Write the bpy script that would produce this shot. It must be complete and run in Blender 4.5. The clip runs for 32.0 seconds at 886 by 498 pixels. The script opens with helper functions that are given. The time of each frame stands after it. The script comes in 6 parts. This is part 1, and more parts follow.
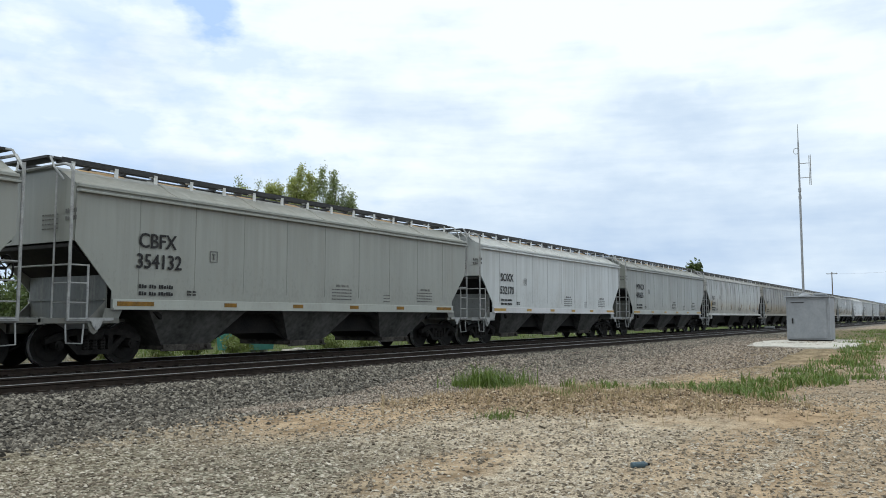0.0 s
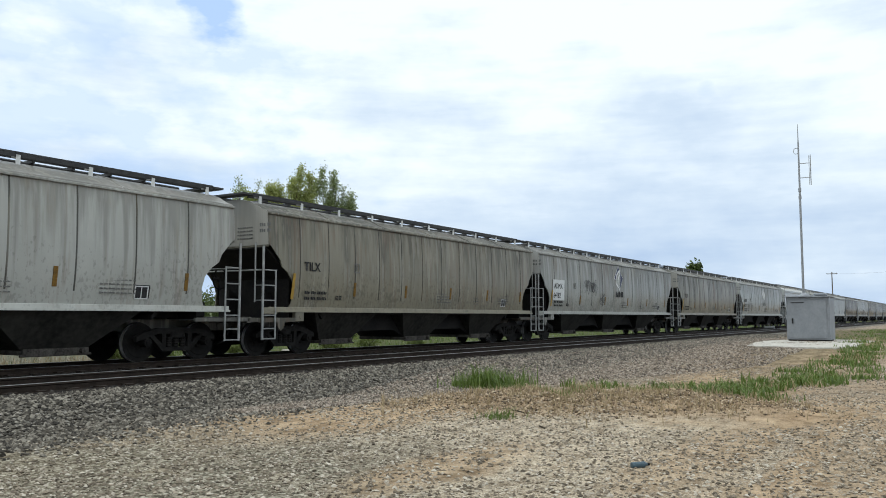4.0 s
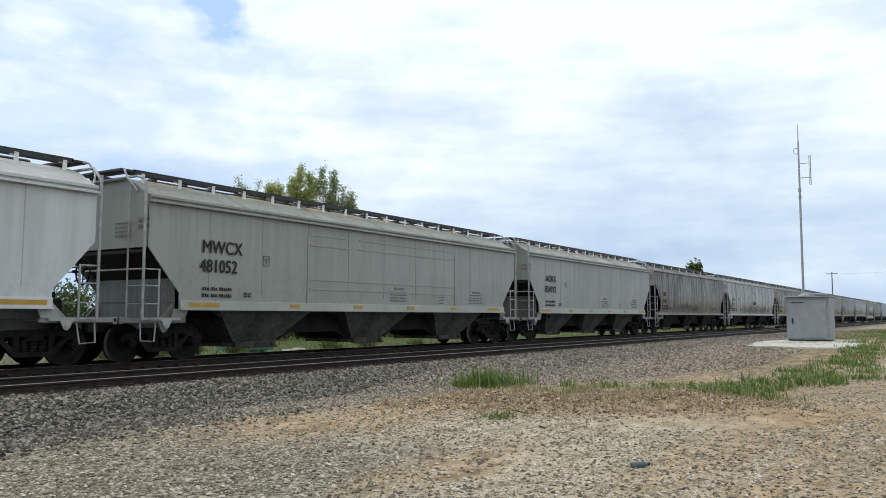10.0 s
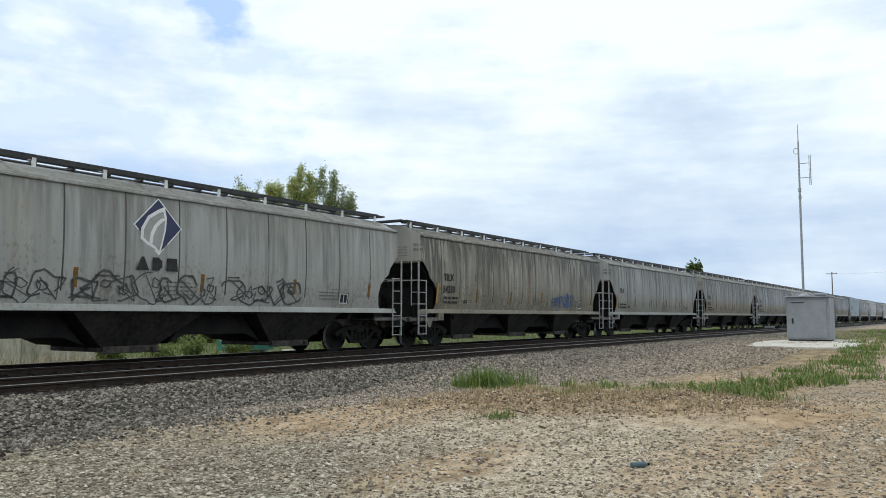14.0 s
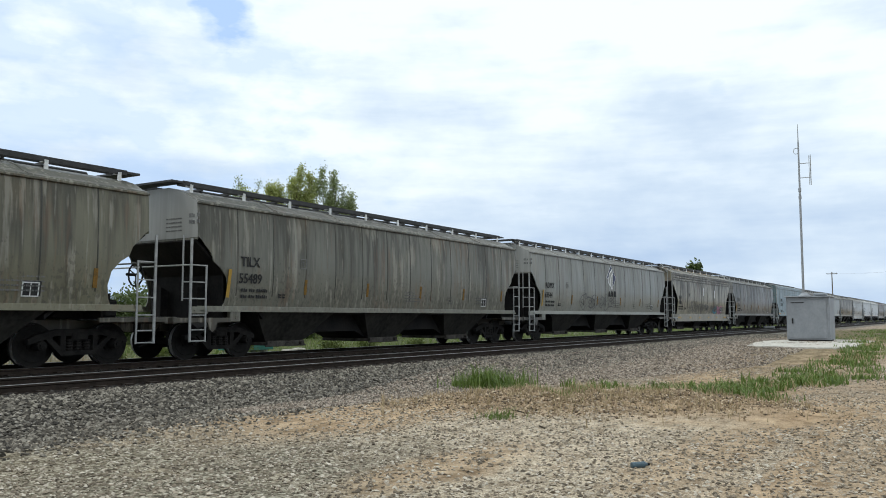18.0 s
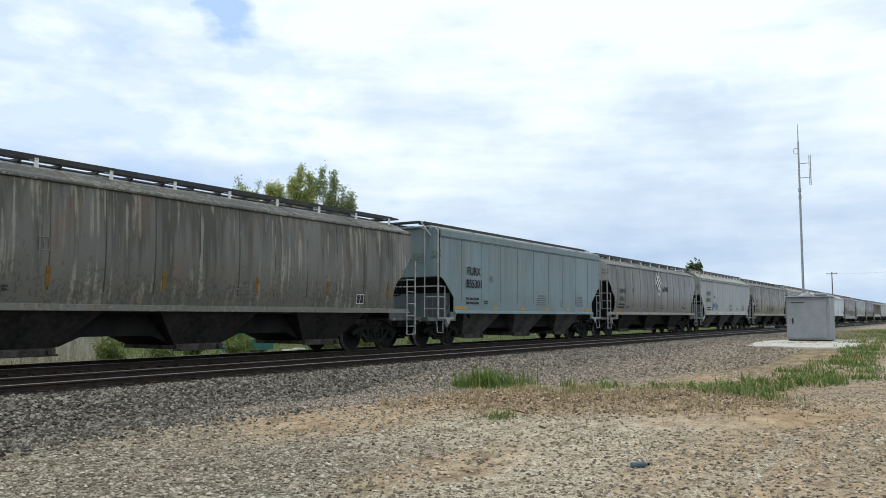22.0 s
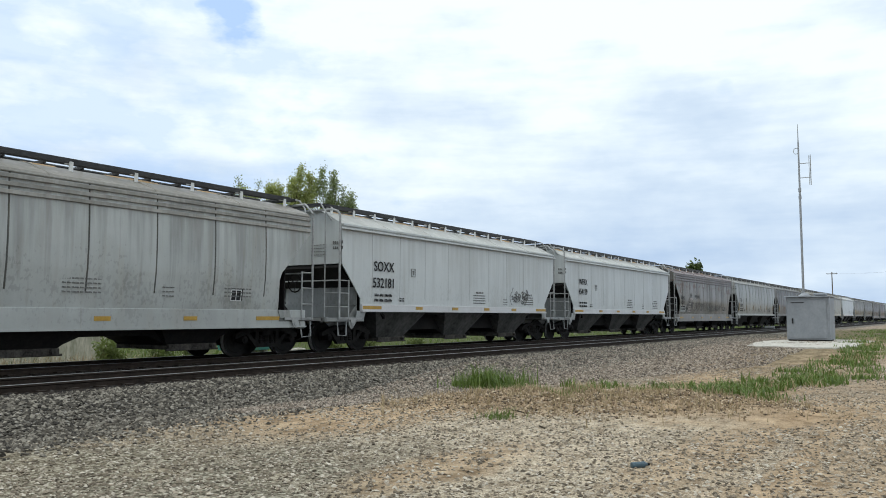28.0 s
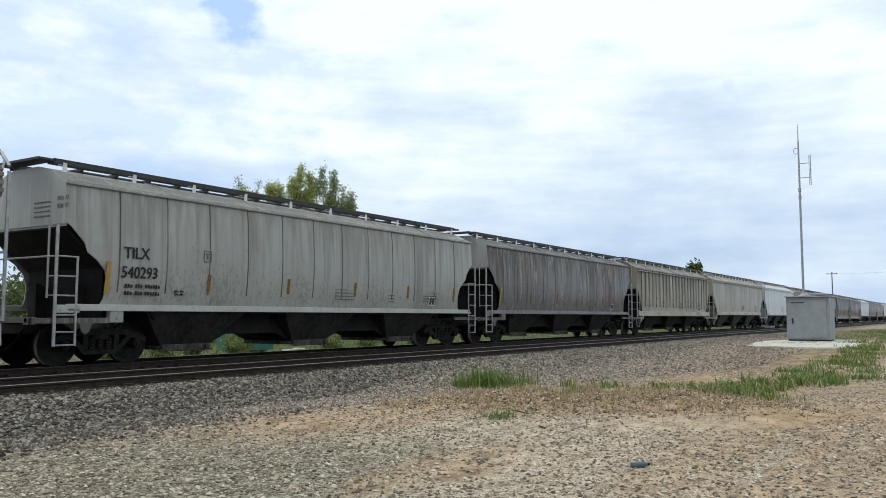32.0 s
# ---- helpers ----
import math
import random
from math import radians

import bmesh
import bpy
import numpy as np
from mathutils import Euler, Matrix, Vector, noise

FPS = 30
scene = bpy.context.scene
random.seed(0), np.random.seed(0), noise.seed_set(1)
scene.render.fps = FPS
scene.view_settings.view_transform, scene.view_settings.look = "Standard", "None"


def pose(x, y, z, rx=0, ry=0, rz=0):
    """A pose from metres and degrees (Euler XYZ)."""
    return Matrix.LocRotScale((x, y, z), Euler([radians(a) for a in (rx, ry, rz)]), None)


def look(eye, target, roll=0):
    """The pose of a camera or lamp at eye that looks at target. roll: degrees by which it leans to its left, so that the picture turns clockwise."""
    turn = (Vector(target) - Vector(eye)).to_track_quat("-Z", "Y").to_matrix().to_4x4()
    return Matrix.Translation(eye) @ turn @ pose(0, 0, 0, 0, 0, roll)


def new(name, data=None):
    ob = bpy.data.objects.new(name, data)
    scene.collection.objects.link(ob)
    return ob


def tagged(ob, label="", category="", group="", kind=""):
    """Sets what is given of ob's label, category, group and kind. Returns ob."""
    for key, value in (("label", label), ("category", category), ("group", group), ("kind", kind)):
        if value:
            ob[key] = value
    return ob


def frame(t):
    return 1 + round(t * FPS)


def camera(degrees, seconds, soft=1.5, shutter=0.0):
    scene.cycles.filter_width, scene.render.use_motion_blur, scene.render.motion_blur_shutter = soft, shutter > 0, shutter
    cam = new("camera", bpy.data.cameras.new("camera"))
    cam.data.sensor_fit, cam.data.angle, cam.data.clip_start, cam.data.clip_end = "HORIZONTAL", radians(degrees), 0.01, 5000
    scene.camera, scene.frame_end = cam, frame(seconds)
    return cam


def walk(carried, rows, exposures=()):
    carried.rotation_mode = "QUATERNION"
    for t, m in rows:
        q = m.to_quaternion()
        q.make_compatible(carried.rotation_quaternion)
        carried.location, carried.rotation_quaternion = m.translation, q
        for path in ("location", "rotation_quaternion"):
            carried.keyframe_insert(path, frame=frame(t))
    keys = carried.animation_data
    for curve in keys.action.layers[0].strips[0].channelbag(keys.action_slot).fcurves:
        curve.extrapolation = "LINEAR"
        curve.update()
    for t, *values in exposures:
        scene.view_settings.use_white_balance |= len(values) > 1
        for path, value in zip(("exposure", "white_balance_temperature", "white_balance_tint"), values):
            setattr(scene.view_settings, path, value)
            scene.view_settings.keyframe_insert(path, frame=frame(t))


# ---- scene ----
# world: x along the track, y away from the camera, z up; the top of the rails is z = 0
EYE = Vector((0.0, -17.127, 1.083))
cam = camera(57.66, 32.0, soft=0.95)
HERE = look(EYE, EYE + Vector((0.83887, 0.53792, 0.08331)) * 50, 0.074)
walk(cam, [(0.0, HERE), (32.0, HERE)], [(0.0, 0.0, 6200, 4), (32.0, 0.0, 6200, 4)])


# the train runs a little unevenly: seconds, metres
LAGS = ((14, -0.18), (20, -0.25), (21, -0.95))


def rolled(t):
    """How far the train has rolled at t seconds, in metres."""
    u = t / 32
    lag = sum(d * max(0.0, 1 - abs(t - at)) for at, d in LAGS)
    return lag + 32 * u * (16.2057 + u * (-1.1429 + u * (3.6480 + u * (-5.1197 + u * 2.0692))))


# ---- world and sun ----
SUN_UP, SUN_ROUND = radians(60), radians(322)
world = bpy.data.worlds.new("world")
scene.world = world
world.use_nodes = True


def cloud_colour(nt, direction, sky):
    """Thin cloud over blue sky: the colour for a direction. Low down the cloud lies in grey-blue streaks, higher up it is white."""
    n, ln = nt.nodes, nt.links

    def calc(op, a, b=0.0):
        x = n.new("ShaderNodeMath")
        x.operation = op
        for i, v in enumerate((a, b)):
            if isinstance(v, (int, float)):
                x.inputs[i].default_value = v
            else:
                ln.new(v, x.inputs[i])
        return x.outputs[0]

    def cloud(scale, stretch, detail, shift):
        mp, t = n.new("ShaderNodeMapping"), n.new("ShaderNodeTexNoise")
        mp.inputs["Scale"].default_value, mp.inputs["Location"].default_value = stretch, shift
        t.inputs["Scale"].default_value, t.inputs["Detail"].default_value, t.inputs["Roughness"].default_value = scale, detail, 0.55
        ln.new(direction, mp.inputs[0])
        ln.new(mp.outputs[0], t.inputs["Vector"])
        return t.outputs[0]
    sep = n.new("ShaderNodeSeparateXYZ")
    ln.new(direction, sep.inputs[0])
    up = sep.outputs[2]
    puffs, streaks, wisps = cloud(4.2, (1, 1, 1.7), 6, (0.3, 0.2, 0)), cloud(2.6, (1, 1, 7), 5, (1.1, 0, 0.4)), cloud(11, (1, 1, 2.2), 5, (0, 2, 0))
    v = calc("ADD", calc("ADD", calc("MULTIPLY", puffs, 0.45), calc("MULTIPLY", streaks, 0.45)), calc("MULTIPLY", wisps, 0.14))
    v = calc("ADD", v, calc("MULTIPLY", calc("SUBTRACT", up, 0.19), 0.55))
    white = n.new("ShaderNodeValToRGB")
    e = white.color_ramp.elements
    e.new(0.5)
    for k, (at, c) in zip(e, ((0.32, (0.53, 0.64, 0.84)), (0.47, (0.74, 0.82, 0.95)), (0.60, (1.02, 1.05, 1.10)))):
        k.position, k.color = at, (*c, 1)
    ln.new(v, white.inputs[0])

    def gap(axis, wide):
        """1 towards an axis and 0 away from it, with a torn edge."""
        d = n.new("ShaderNodeVectorMath")
        d.operation = "DOT_PRODUCT"
        ln.new(direction, d.inputs[0])
        d.inputs[1].default_value = axis
        g = n.new("ShaderNodeMapRange")
        g.inputs[1].default_value, g.inputs[2].default_value = math.cos(wide), 1.0
        ln.new(calc("ADD", d.outputs["Value"], calc("MULTIPLY", calc("SUBTRACT", wisps, 0.55), wide * wide * 2.4)), g.inputs[0])
        return g.outputs[0]
    hole = calc("MAXIMUM", gap((0.6175, 0.7085, 0.3420), 0.044), calc("MAXIMUM", calc("MULTIPLY", gap((0.9357, 0.2350, 0.2630), 0.016), 0.5), calc("MULTIPLY", gap((0.50, 0.84, 0.22), 0.36), 0.5)))
    mix = n.new("ShaderNodeMixRGB")
    ln.new(calc("MULTIPLY", hole, 0.75), mix.inputs[0])
    ln.new(white.outputs[0], mix.inputs[1])
    ln.new(sky, mix.inputs[2])
    return mix.outputs[0]


def sky_nodes():
    nt = world.node_tree
    n, ln = nt.nodes, nt.links
    n.clear()
    out, bg = n.new("ShaderNodeOutputWorld"), n.new("ShaderNodeBackground")
    sky = n.new("ShaderNodeTexSky")
    sky.sky_type, sky.sun_disc = "NISHITA", False
    sky.sun_elevation, sky.sun_rotation = SUN_UP, SUN_ROUND
    tint = n.new("ShaderNodeMixRGB")
    tint.blend_type, tint.inputs[0].default_value, tint.inputs[2].default_value = "MULTIPLY", 1, (0.11, 0.11, 0.11, 1)
    ln.new(sky.outputs[0], tint.inputs[1])
    co = n.new("ShaderNodeTexCoord")
    ln.new(cloud_colour(nt, co.outputs["Generated"], tint.outputs[0]), bg.inputs[0])
    bg.inputs[1].default_value = 1.0
    ln.new(bg.outputs[0], out.inputs[0])


def cloud_ring():
    """The drifting cloud layer, a wide ring of sky round the horizon; above it the world's sky goes on."""
    far, rows, around = 4200.0, [radians(a) for a in range(-2, 47, 4)], 96
    verts = [(far * math.cos(e) * math.cos(a * 2 * math.pi / around), far * math.cos(e) * math.sin(a * 2 * math.pi / around), far * math.sin(e)) for e in rows for a in range(around)]
    faces = [(r * around + a, r * around + (a + 1) % around, (r + 1) * around + (a + 1) % around, (r + 1) * around + a) for r in range(len(rows) - 1) for a in range(around)]
    me = bpy.data.meshes.new("backdrop")
    me.from_pydata(verts, [], faces)
    me.shade_smooth()
    m = bpy.data.materials.new("cloudy_sky")
    m.use_nodes = True
    nt = m.node_tree
    n, ln = nt.nodes, nt.links
    n.clear()
    out, glow, co, unit = n.new("ShaderNodeOutputMaterial"), n.new("ShaderNodeEmission"), n.new("ShaderNodeTexCoord"), n.new("ShaderNodeVectorMath")
    unit.operation = "NORMALIZE"
    ln.new(co.outputs["Object"], unit.inputs[0])
    blue = n.new("ShaderNodeRGB")
    blue.outputs[0].default_value = (0.36, 0.56, 0.95, 1)
    ln.new(cloud_colour(nt, unit.outputs[0], blue.outputs[0]), glow.inputs[0])
    ln.new(glow.outputs[0], out.inputs[0])
    m.cycles.emission_sampling = "NONE"
    me.materials.append(m)
    return tagged(new("backdrop", me), "pale cloudy sky with a small blue gap", "sky", kind="structure")


sky_nodes()
SKY = cloud_ring()
sun = new("sun", bpy.data.lights.new("sun", "SUN"))
sun.data.energy, sun.data.angle, sun.data.color = 1.5, radians(14), (1.0, 0.98, 0.95)
SUN_FROM = Vector((math.sin(SUN_ROUND) * math.cos(SUN_UP), math.cos(SUN_ROUND) * math.cos(SUN_UP), math.sin(SUN_UP)))
sun.matrix_world = look(SUN_FROM * 60, (0, 0, 0))


# ---- materials ----
def material(name, base=(0.5, 0.5, 0.5), rough=0.7, metal=0.0, gloss=0.5):
    m = bpy.data.materials.new(name)
    m.use_nodes = True
    b = m.node_tree.nodes["Principled BSDF"]
    b.inputs["Base Color"].default_value = (*base, 1)
    b.inputs["Roughness"].default_value, b.inputs["Metallic"].default_value = rough, metal
    # dusty, matt surfaces have little gloss
    b.inputs["Specular IOR Level"].default_value = gloss if rough < 0.68 else 0.12
    return m


def noise_node(m, scale, detail=4, stretch=(1, 1, 1), space="Object", rough=0.55):
    n, ln = m.node_tree.nodes, m.node_tree.links
    co, mp, t = n.new("ShaderNodeTexCoord"), n.new("ShaderNodeMapping"), n.new("ShaderNodeTexNoise")
    mp.inputs["Scale"].default_value = stretch
    t.inputs["Scale"].default_value, t.inputs["Detail"].default_value, t.inputs["Roughness"].default_value = scale, detail, rough
    ln.new(co.outputs[space], mp.inputs[0])
    ln.new(mp.outputs[0], t.inputs["Vector"])
    return t, mp


def ramp(m, source, stops):
    r = m.node_tree.nodes.new("ShaderNodeValToRGB")
    e = r.color_ramp.elements
    while len(e) < len(stops):
        e.new(0.5)
    for k, (at, c) in zip(e, stops):
        k.position, k.color = at, (*c, 1) if len(c) == 3 else c
    m.node_tree.links.new(source, r.inputs[0])
    return r.outputs[0]


def mixed(m, fac, a, b, kind="MIX"):
    x = m.node_tree.nodes.new("ShaderNodeMixRGB")
    x.blend_type = kind
    for i, v in enumerate((fac, a, b)):
        if isinstance(v, (int, float)):
            x.inputs[i].default_value = v
        elif isinstance(v, tuple):
            x.inputs[i].default_value = (*v, 1)
        else:
            m.node_tree.links.new(v, x.inputs[i])
    return x.outputs[0]


def math_node(m, op, a, b=0.0):
    x = m.node_tree.nodes.new("ShaderNodeMath")
    x.operation = op
    for i, v in enumerate((a, b)):
        if isinstance(v, (int, float)):
            x.inputs[i].default_value = v
        else:
            m.node_tree.links.new(v, x.inputs[i])
    return x.outputs[0]


def set_base(m, colour, bump=None, strength=0.3, distance=0.01, rough=None):
    b, ln = m.node_tree.nodes["Principled BSDF"], m.node_tree.links
    ln.new(colour, b.inputs["Base Color"])
    if bump is not None:
        k = m.node_tree.nodes.new("ShaderNodeBump")
        k.inputs["Strength"].default_value, k.inputs["Distance"].default_value = strength, distance
        ln.new(bump, k.inputs["Height"])
        ln.new(k.outputs[0], b.inputs["Normal"])
    if rough is not None:
        ln.new(rough, b.inputs["Roughness"])
    return m


def grainy(name, a, b, scale, rough=0.8, metal=0.0, bump=0.3, distance=0.01, stretch=(1, 1, 1), lo=0.35, hi=0.65):
    """A material that wanders between two colours by a coarse and a fine noise."""
    m = material(name, a, rough, metal)
    t, _ = noise_node(m, scale, 5, stretch)
    f, _ = noise_node(m, scale * 7, 3, stretch)
    s = math_node(m, "ADD", math_node(m, "MULTIPLY", t.outputs[0], 0.6), math_node(m, "MULTIPLY", f.outputs[0], 0.4))
    return set_base(m, ramp(m, s, [(lo, a), (hi, b)]), f.outputs[0], bump, distance)


def car_paint(name, run_soot=0.6, rust_part=0.3, pale_part=0.4, fleck_part=0.5, patchy=0.0, soot_tint=(0.040, 0.043, 0.036)):
    """Sprayed steel whose colour is the object's own; its alpha says how dirty it is."""
    m = material(name, rough=0.5)
    n, ln = m.node_tree.nodes, m.node_tree.links
    info = n.new("ShaderNodeObjectInfo")
    place = n.new("ShaderNodeVectorMath")
    place.operation = "SCALE"
    ln.new(info.outputs["Random"], place.inputs[0])
    place.inputs["Scale"].default_value = 90.0

    def streak(scale, stretch, detail):
        t, mp = noise_node(m, scale, detail, stretch)
        ln.new(place.outputs[0], mp.inputs["Location"])
        return t.outputs[0]

    def both(a, u, b, w):
        return math_node(m, "ADD", math_node(m, "MULTIPLY", a, u), math_node(m, "MULTIPLY", b, w))

    def times(*f):
        out = f[0]
        for v in f[1:]:
            out = math_node(m, "MULTIPLY", out, v)
        return out

    def stops(v, lo, hi):
        return ramp(m, v, [(lo, (0, 0, 0)), (hi, (1, 1, 1))])
    wide, thin, blot, grain = streak(0.5, (1, 1, 0.12), 4), streak(2.6, (1, 1, 0.05), 4), streak(0.9, (1, 1, 0.8), 6), streak(30, (1, 1, 1), 3)
    hair, drip = streak(7.5, (1, 1, 0.035), 6), streak(4.5, (1, 1, 0.05), 5)
    dirt = info.outputs["Alpha"]
    co, sep = n.new("ShaderNodeTexCoord"), n.new("ShaderNodeSeparateXYZ")
    ln.new(co.outputs["Object"], sep.inputs[0])
    z = sep.outputs[2]
    high = math_node(m, "SUBTRACT", z, 2.6)
    # a dull film in wide soft bands, and soot in thin runs from the eaves
    film = both(stops(both(wide, 0.6, thin, 0.4), 0.40, 0.62), 0.55, stops(blot, 0.40, 0.66), 0.45)
    run = stops(math_node(m, "ADD", both(drip, 0.45, hair, 0.35), both(wide, 0.25, high, 0.07)), 0.50, 0.62)
    f1 = math_node(m, "MINIMUM", times(both(film, 0.62, run, run_soot), dirt), 0.90)
    soot = ramp(m, blot, [(0.36, tuple(c * 0.7 for c in soot_tint)), (0.52, soot_tint), (0.70, tuple(c * f for c, f in zip(soot_tint, (2.0, 1.75, 1.45))))])
    col = mixed(m, f1, info.outputs["Color"], soot)
    # washed pale runs, hair thin
    pale = stops(both(hair, 0.65, blot, 0.35), 0.53, 0.60)
    col = mixed(m, times(pale, dirt, pale_part), col, (0.42, 0.40, 0.33))
    # rust runs, and where the paint has failed, rust patches high on the side
    rust = stops(both(streak(9.0, (1, 1, 0.04), 4), 0.5, streak(0.8, (1, 1, 0.6), 4), 0.5), 0.54, 0.60)
    col = mixed(m, times(rust, dirt, rust_part), col, (0.17, 0.088, 0.045))
    if patchy:
        torn = streak(2.2, (1, 1, 1.5), 7)
        band = math_node(m, "MULTIPLY", math_node(m, "ABSOLUTE", math_node(m, "SUBTRACT", z, 3.15)), 0.20)
        col = mixed(m, times(stops(math_node(m, "SUBTRACT", both(torn, 0.7, blot, 0.3), band), 0.47, 0.57), patchy), col, (0.105, 0.052, 0.030))
    # brown splash low down
    low = stops(math_node(m, "SUBTRACT", blot, math_node(m, "MULTIPLY", math_node(m, "SUBTRACT", z, 1.2), 0.7)), 0.30, 0.62)
    col = mixed(m, times(low, dirt, 0.40), col, (0.080, 0.070, 0.052))
    # fine worn flecks low on the side
    chip = streak(13.0, (1, 1, 0.6), 6)
    fleck = stops(math_node(m, "SUBTRACT", both(chip, 0.75, blot, 0.25), math_node(m, "MULTIPLY", math_node(m, "ABSOLUTE", math_node(m, "SUBTRACT", z, 1.65)), 0.10)), 0.50, 0.55)
    col = mixed(m, times(fleck, dirt, fleck_part), col, (0.035, 0.035, 0.030))
    col = mixed(m, math_node(m, "MULTIPLY", grain, 0.12), col, (0.20, 0.19, 0.17))
    rough = both(f1, 0.30, blot, 0.15)
    b = n["Principled BSDF"]
    b.inputs["Specular IOR Level"].default_value = 0.30
    b.inputs["Coat Weight"].default_value, b.inputs["Coat Roughness"].default_value = 0.26, 0.20
    return set_base(m, col, both(wide, 1.5, blot, 1.0), 0.4, 0.05, math_node(m, "ADD", rough, 0.30))


PAINT = car_paint("car_paint", 0.5, 0.15, 0.35, 0.35)
WORN_PAINT = car_paint("worn_car_paint", 0.90, 0.42, 0.55, 0.60, 0.0, (0.043, 0.041, 0.029))
TORN_PAINT = car_paint("torn_car_paint", 0.85, 0.35, 0.40, 1.0, 0.0, (0.040, 0.036, 0.028))
RUSTED_PAINT = car_paint("rusted_car_paint", 0.55, 0.25, 0.40, 0.70, 0.80, (0.060, 0.052, 0.042))
# grime plus painted-in shade for the undersides and recesses of the cars
GRIME_AND_SHADE = grainy("grimy_shaded_steel", (0.009, 0.009, 0.010), (0.024, 0.022, 0.020), 2.5, 0.75, 0.0, 0.3)
# hopper colours with the dimness under the cars painted in
HOPPER_SHADED = grainy("hopper_shaded_paint", (0.007, 0.007, 0.007), (0.042, 0.040, 0.035), 1.2, 0.75, 0.0, 0.2)
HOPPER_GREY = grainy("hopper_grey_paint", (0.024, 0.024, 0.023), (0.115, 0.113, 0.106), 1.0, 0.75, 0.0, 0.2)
TRUCK = grainy("cast_steel", (0.006, 0.006, 0.006), (0.024, 0.022, 0.020), 5, 0.8, 0.0, 0.5)
TREAD_TOP = grainy("worn_tread", (0.42, 0.42, 0.42), (0.62, 0.61, 0.60), 7, 0.35, 0.4, 0.05)
GATE = grainy("dusty_gate_steel", (0.022, 0.020, 0.018), (0.11, 0.10, 0.088), 4, 0.8, 0.0, 0.3)
TREAD = grainy("wheel_steel", (0.006, 0.006, 0.006), (0.020, 0.018, 0.016), 6, 0.7, 0.0, 0.2)
PALE = grainy("galvanised", (0.22, 0.225, 0.22), (0.40, 0.405, 0.395), 5, 0.5, 0.1, 0.1)
GRATE = grainy("walkway_steel", (0.018, 0.019, 0.021), (0.05, 0.05, 0.05), 6, 0.6, 0.3, 0.2)
WHITE_STEEL = grainy("white_painted_steel", (0.55, 0.56, 0.55), (0.70, 0.71, 0.70), 5, 0.5, 0.0, 0.1)
MAST = grainy("mast_grey", (0.22, 0.23, 0.24), (0.34, 0.35, 0.36), 4, 0.5, 0.3, 0.1)
INK = grainy("black_lettering", (0.018, 0.018, 0.02), (0.05, 0.05, 0.05), 8, 0.7, 0.0, 0.05)
FAINT = grainy("faded_lettering", (0.10, 0.10, 0.10), (0.22, 0.22, 0.21), 8, 0.8, 0.0, 0.05)
YELLOW = grainy("yellow_marker", (0.30, 0.18, 0.02), (0.46, 0.28, 0.04), 4, 0.5, 0.0, 0.05)
OCHRE = grainy("dirty_marker", (0.10, 0.065, 0.025), (0.28, 0.15, 0.03), 5, 0.7, 0.0, 0.05)
GRAIN_DUST = grainy("spilled_grain", (0.45, 0.30, 0.16), (0.58, 0.42, 0.25), 7, 0.9, 0.0, 0.3)
RAIL = grainy("rail_steel", (0.022, 0.017, 0.014), (0.05, 0.038, 0.03), 8, 0.7, 0.2, 0.2)
RAIL_TOP = grainy("worn_rail_top", (0.15, 0.146, 0.14), (0.32, 0.315, 0.31), 9, 0.42, 0.9, 0.05)
TIE = grainy("creosoted_timber", (0.014, 0.011, 0.010), (0.045, 0.036, 0.029), 3, 0.9, 0.0, 0.5, 0.01, (1, 0.3, 1))
STONE = material("ballast_stone", rough=0.9)
CABINET = grainy("cabinet_paint", (0.185, 0.197, 0.212), (0.250, 0.263, 0.280), 1.5, 0.5, 0.1, 0.08)
CONCRETE = grainy("pale_concrete", (0.30, 0.28, 0.24), (0.60, 0.57, 0.51), 3, 0.9, 0.0, 0.3)
MOSSY = grainy("mossy_concrete", (0.24, 0.25, 0.17), (0.66, 0.63, 0.53), 3, 0.95, 0.0, 0.4, 0.01, (1, 1, 0.22))
WOOD = grainy("weathered_pole", (0.10, 0.085, 0.07), (0.20, 0.17, 0.14), 3, 0.9, 0.0, 0.3, 0.01, (1, 1, 0.1))
BARK = grainy("bark", (0.07, 0.055, 0.04), (0.15, 0.12, 0.09), 4, 0.9, 0.0, 0.6, 0.02, (1, 1, 0.2))


def leafy(name, a, b, thin=0.35):
    m = material(name, a, 0.55)
    n, ln = m.node_tree.nodes, m.node_tree.links
    geo = n.new("ShaderNodeNewGeometry")
    set_base(m, ramp(m, geo.outputs["Random Per Island"], [(0.0, a), (1.0, b)]))
    t = n.new("ShaderNodeBsdfTranslucent")
    ln.new(ramp(m, geo.outputs["Random Per Island"], [(0.0, b), (1.0, a)]), t.inputs[0])
    x = n.new("ShaderNodeMixShader")
    x.inputs[0].default_value = thin
    ln.new(n["Principled BSDF"].outputs[0], x.inputs[1])
    ln.new(t.outputs[0], x.inputs[2])
    ln.new(x.outputs[0], n["Material Output"].inputs[0])
    return m


LEAF = leafy("tree_leaf", (0.085, 0.125, 0.03), (0.24, 0.28, 0.085), 0.45)
HEDGE = leafy("hedge_leaf", (0.045, 0.072, 0.018), (0.14, 0.18, 0.055), 0.3)
GRASS = leafy("grass_blade", (0.030, 0.066, 0.010), (0.20, 0.27, 0.055))
STRAW = leafy("dry_stalk", (0.26, 0.19, 0.10), (0.42, 0.33, 0.19), 0.15)


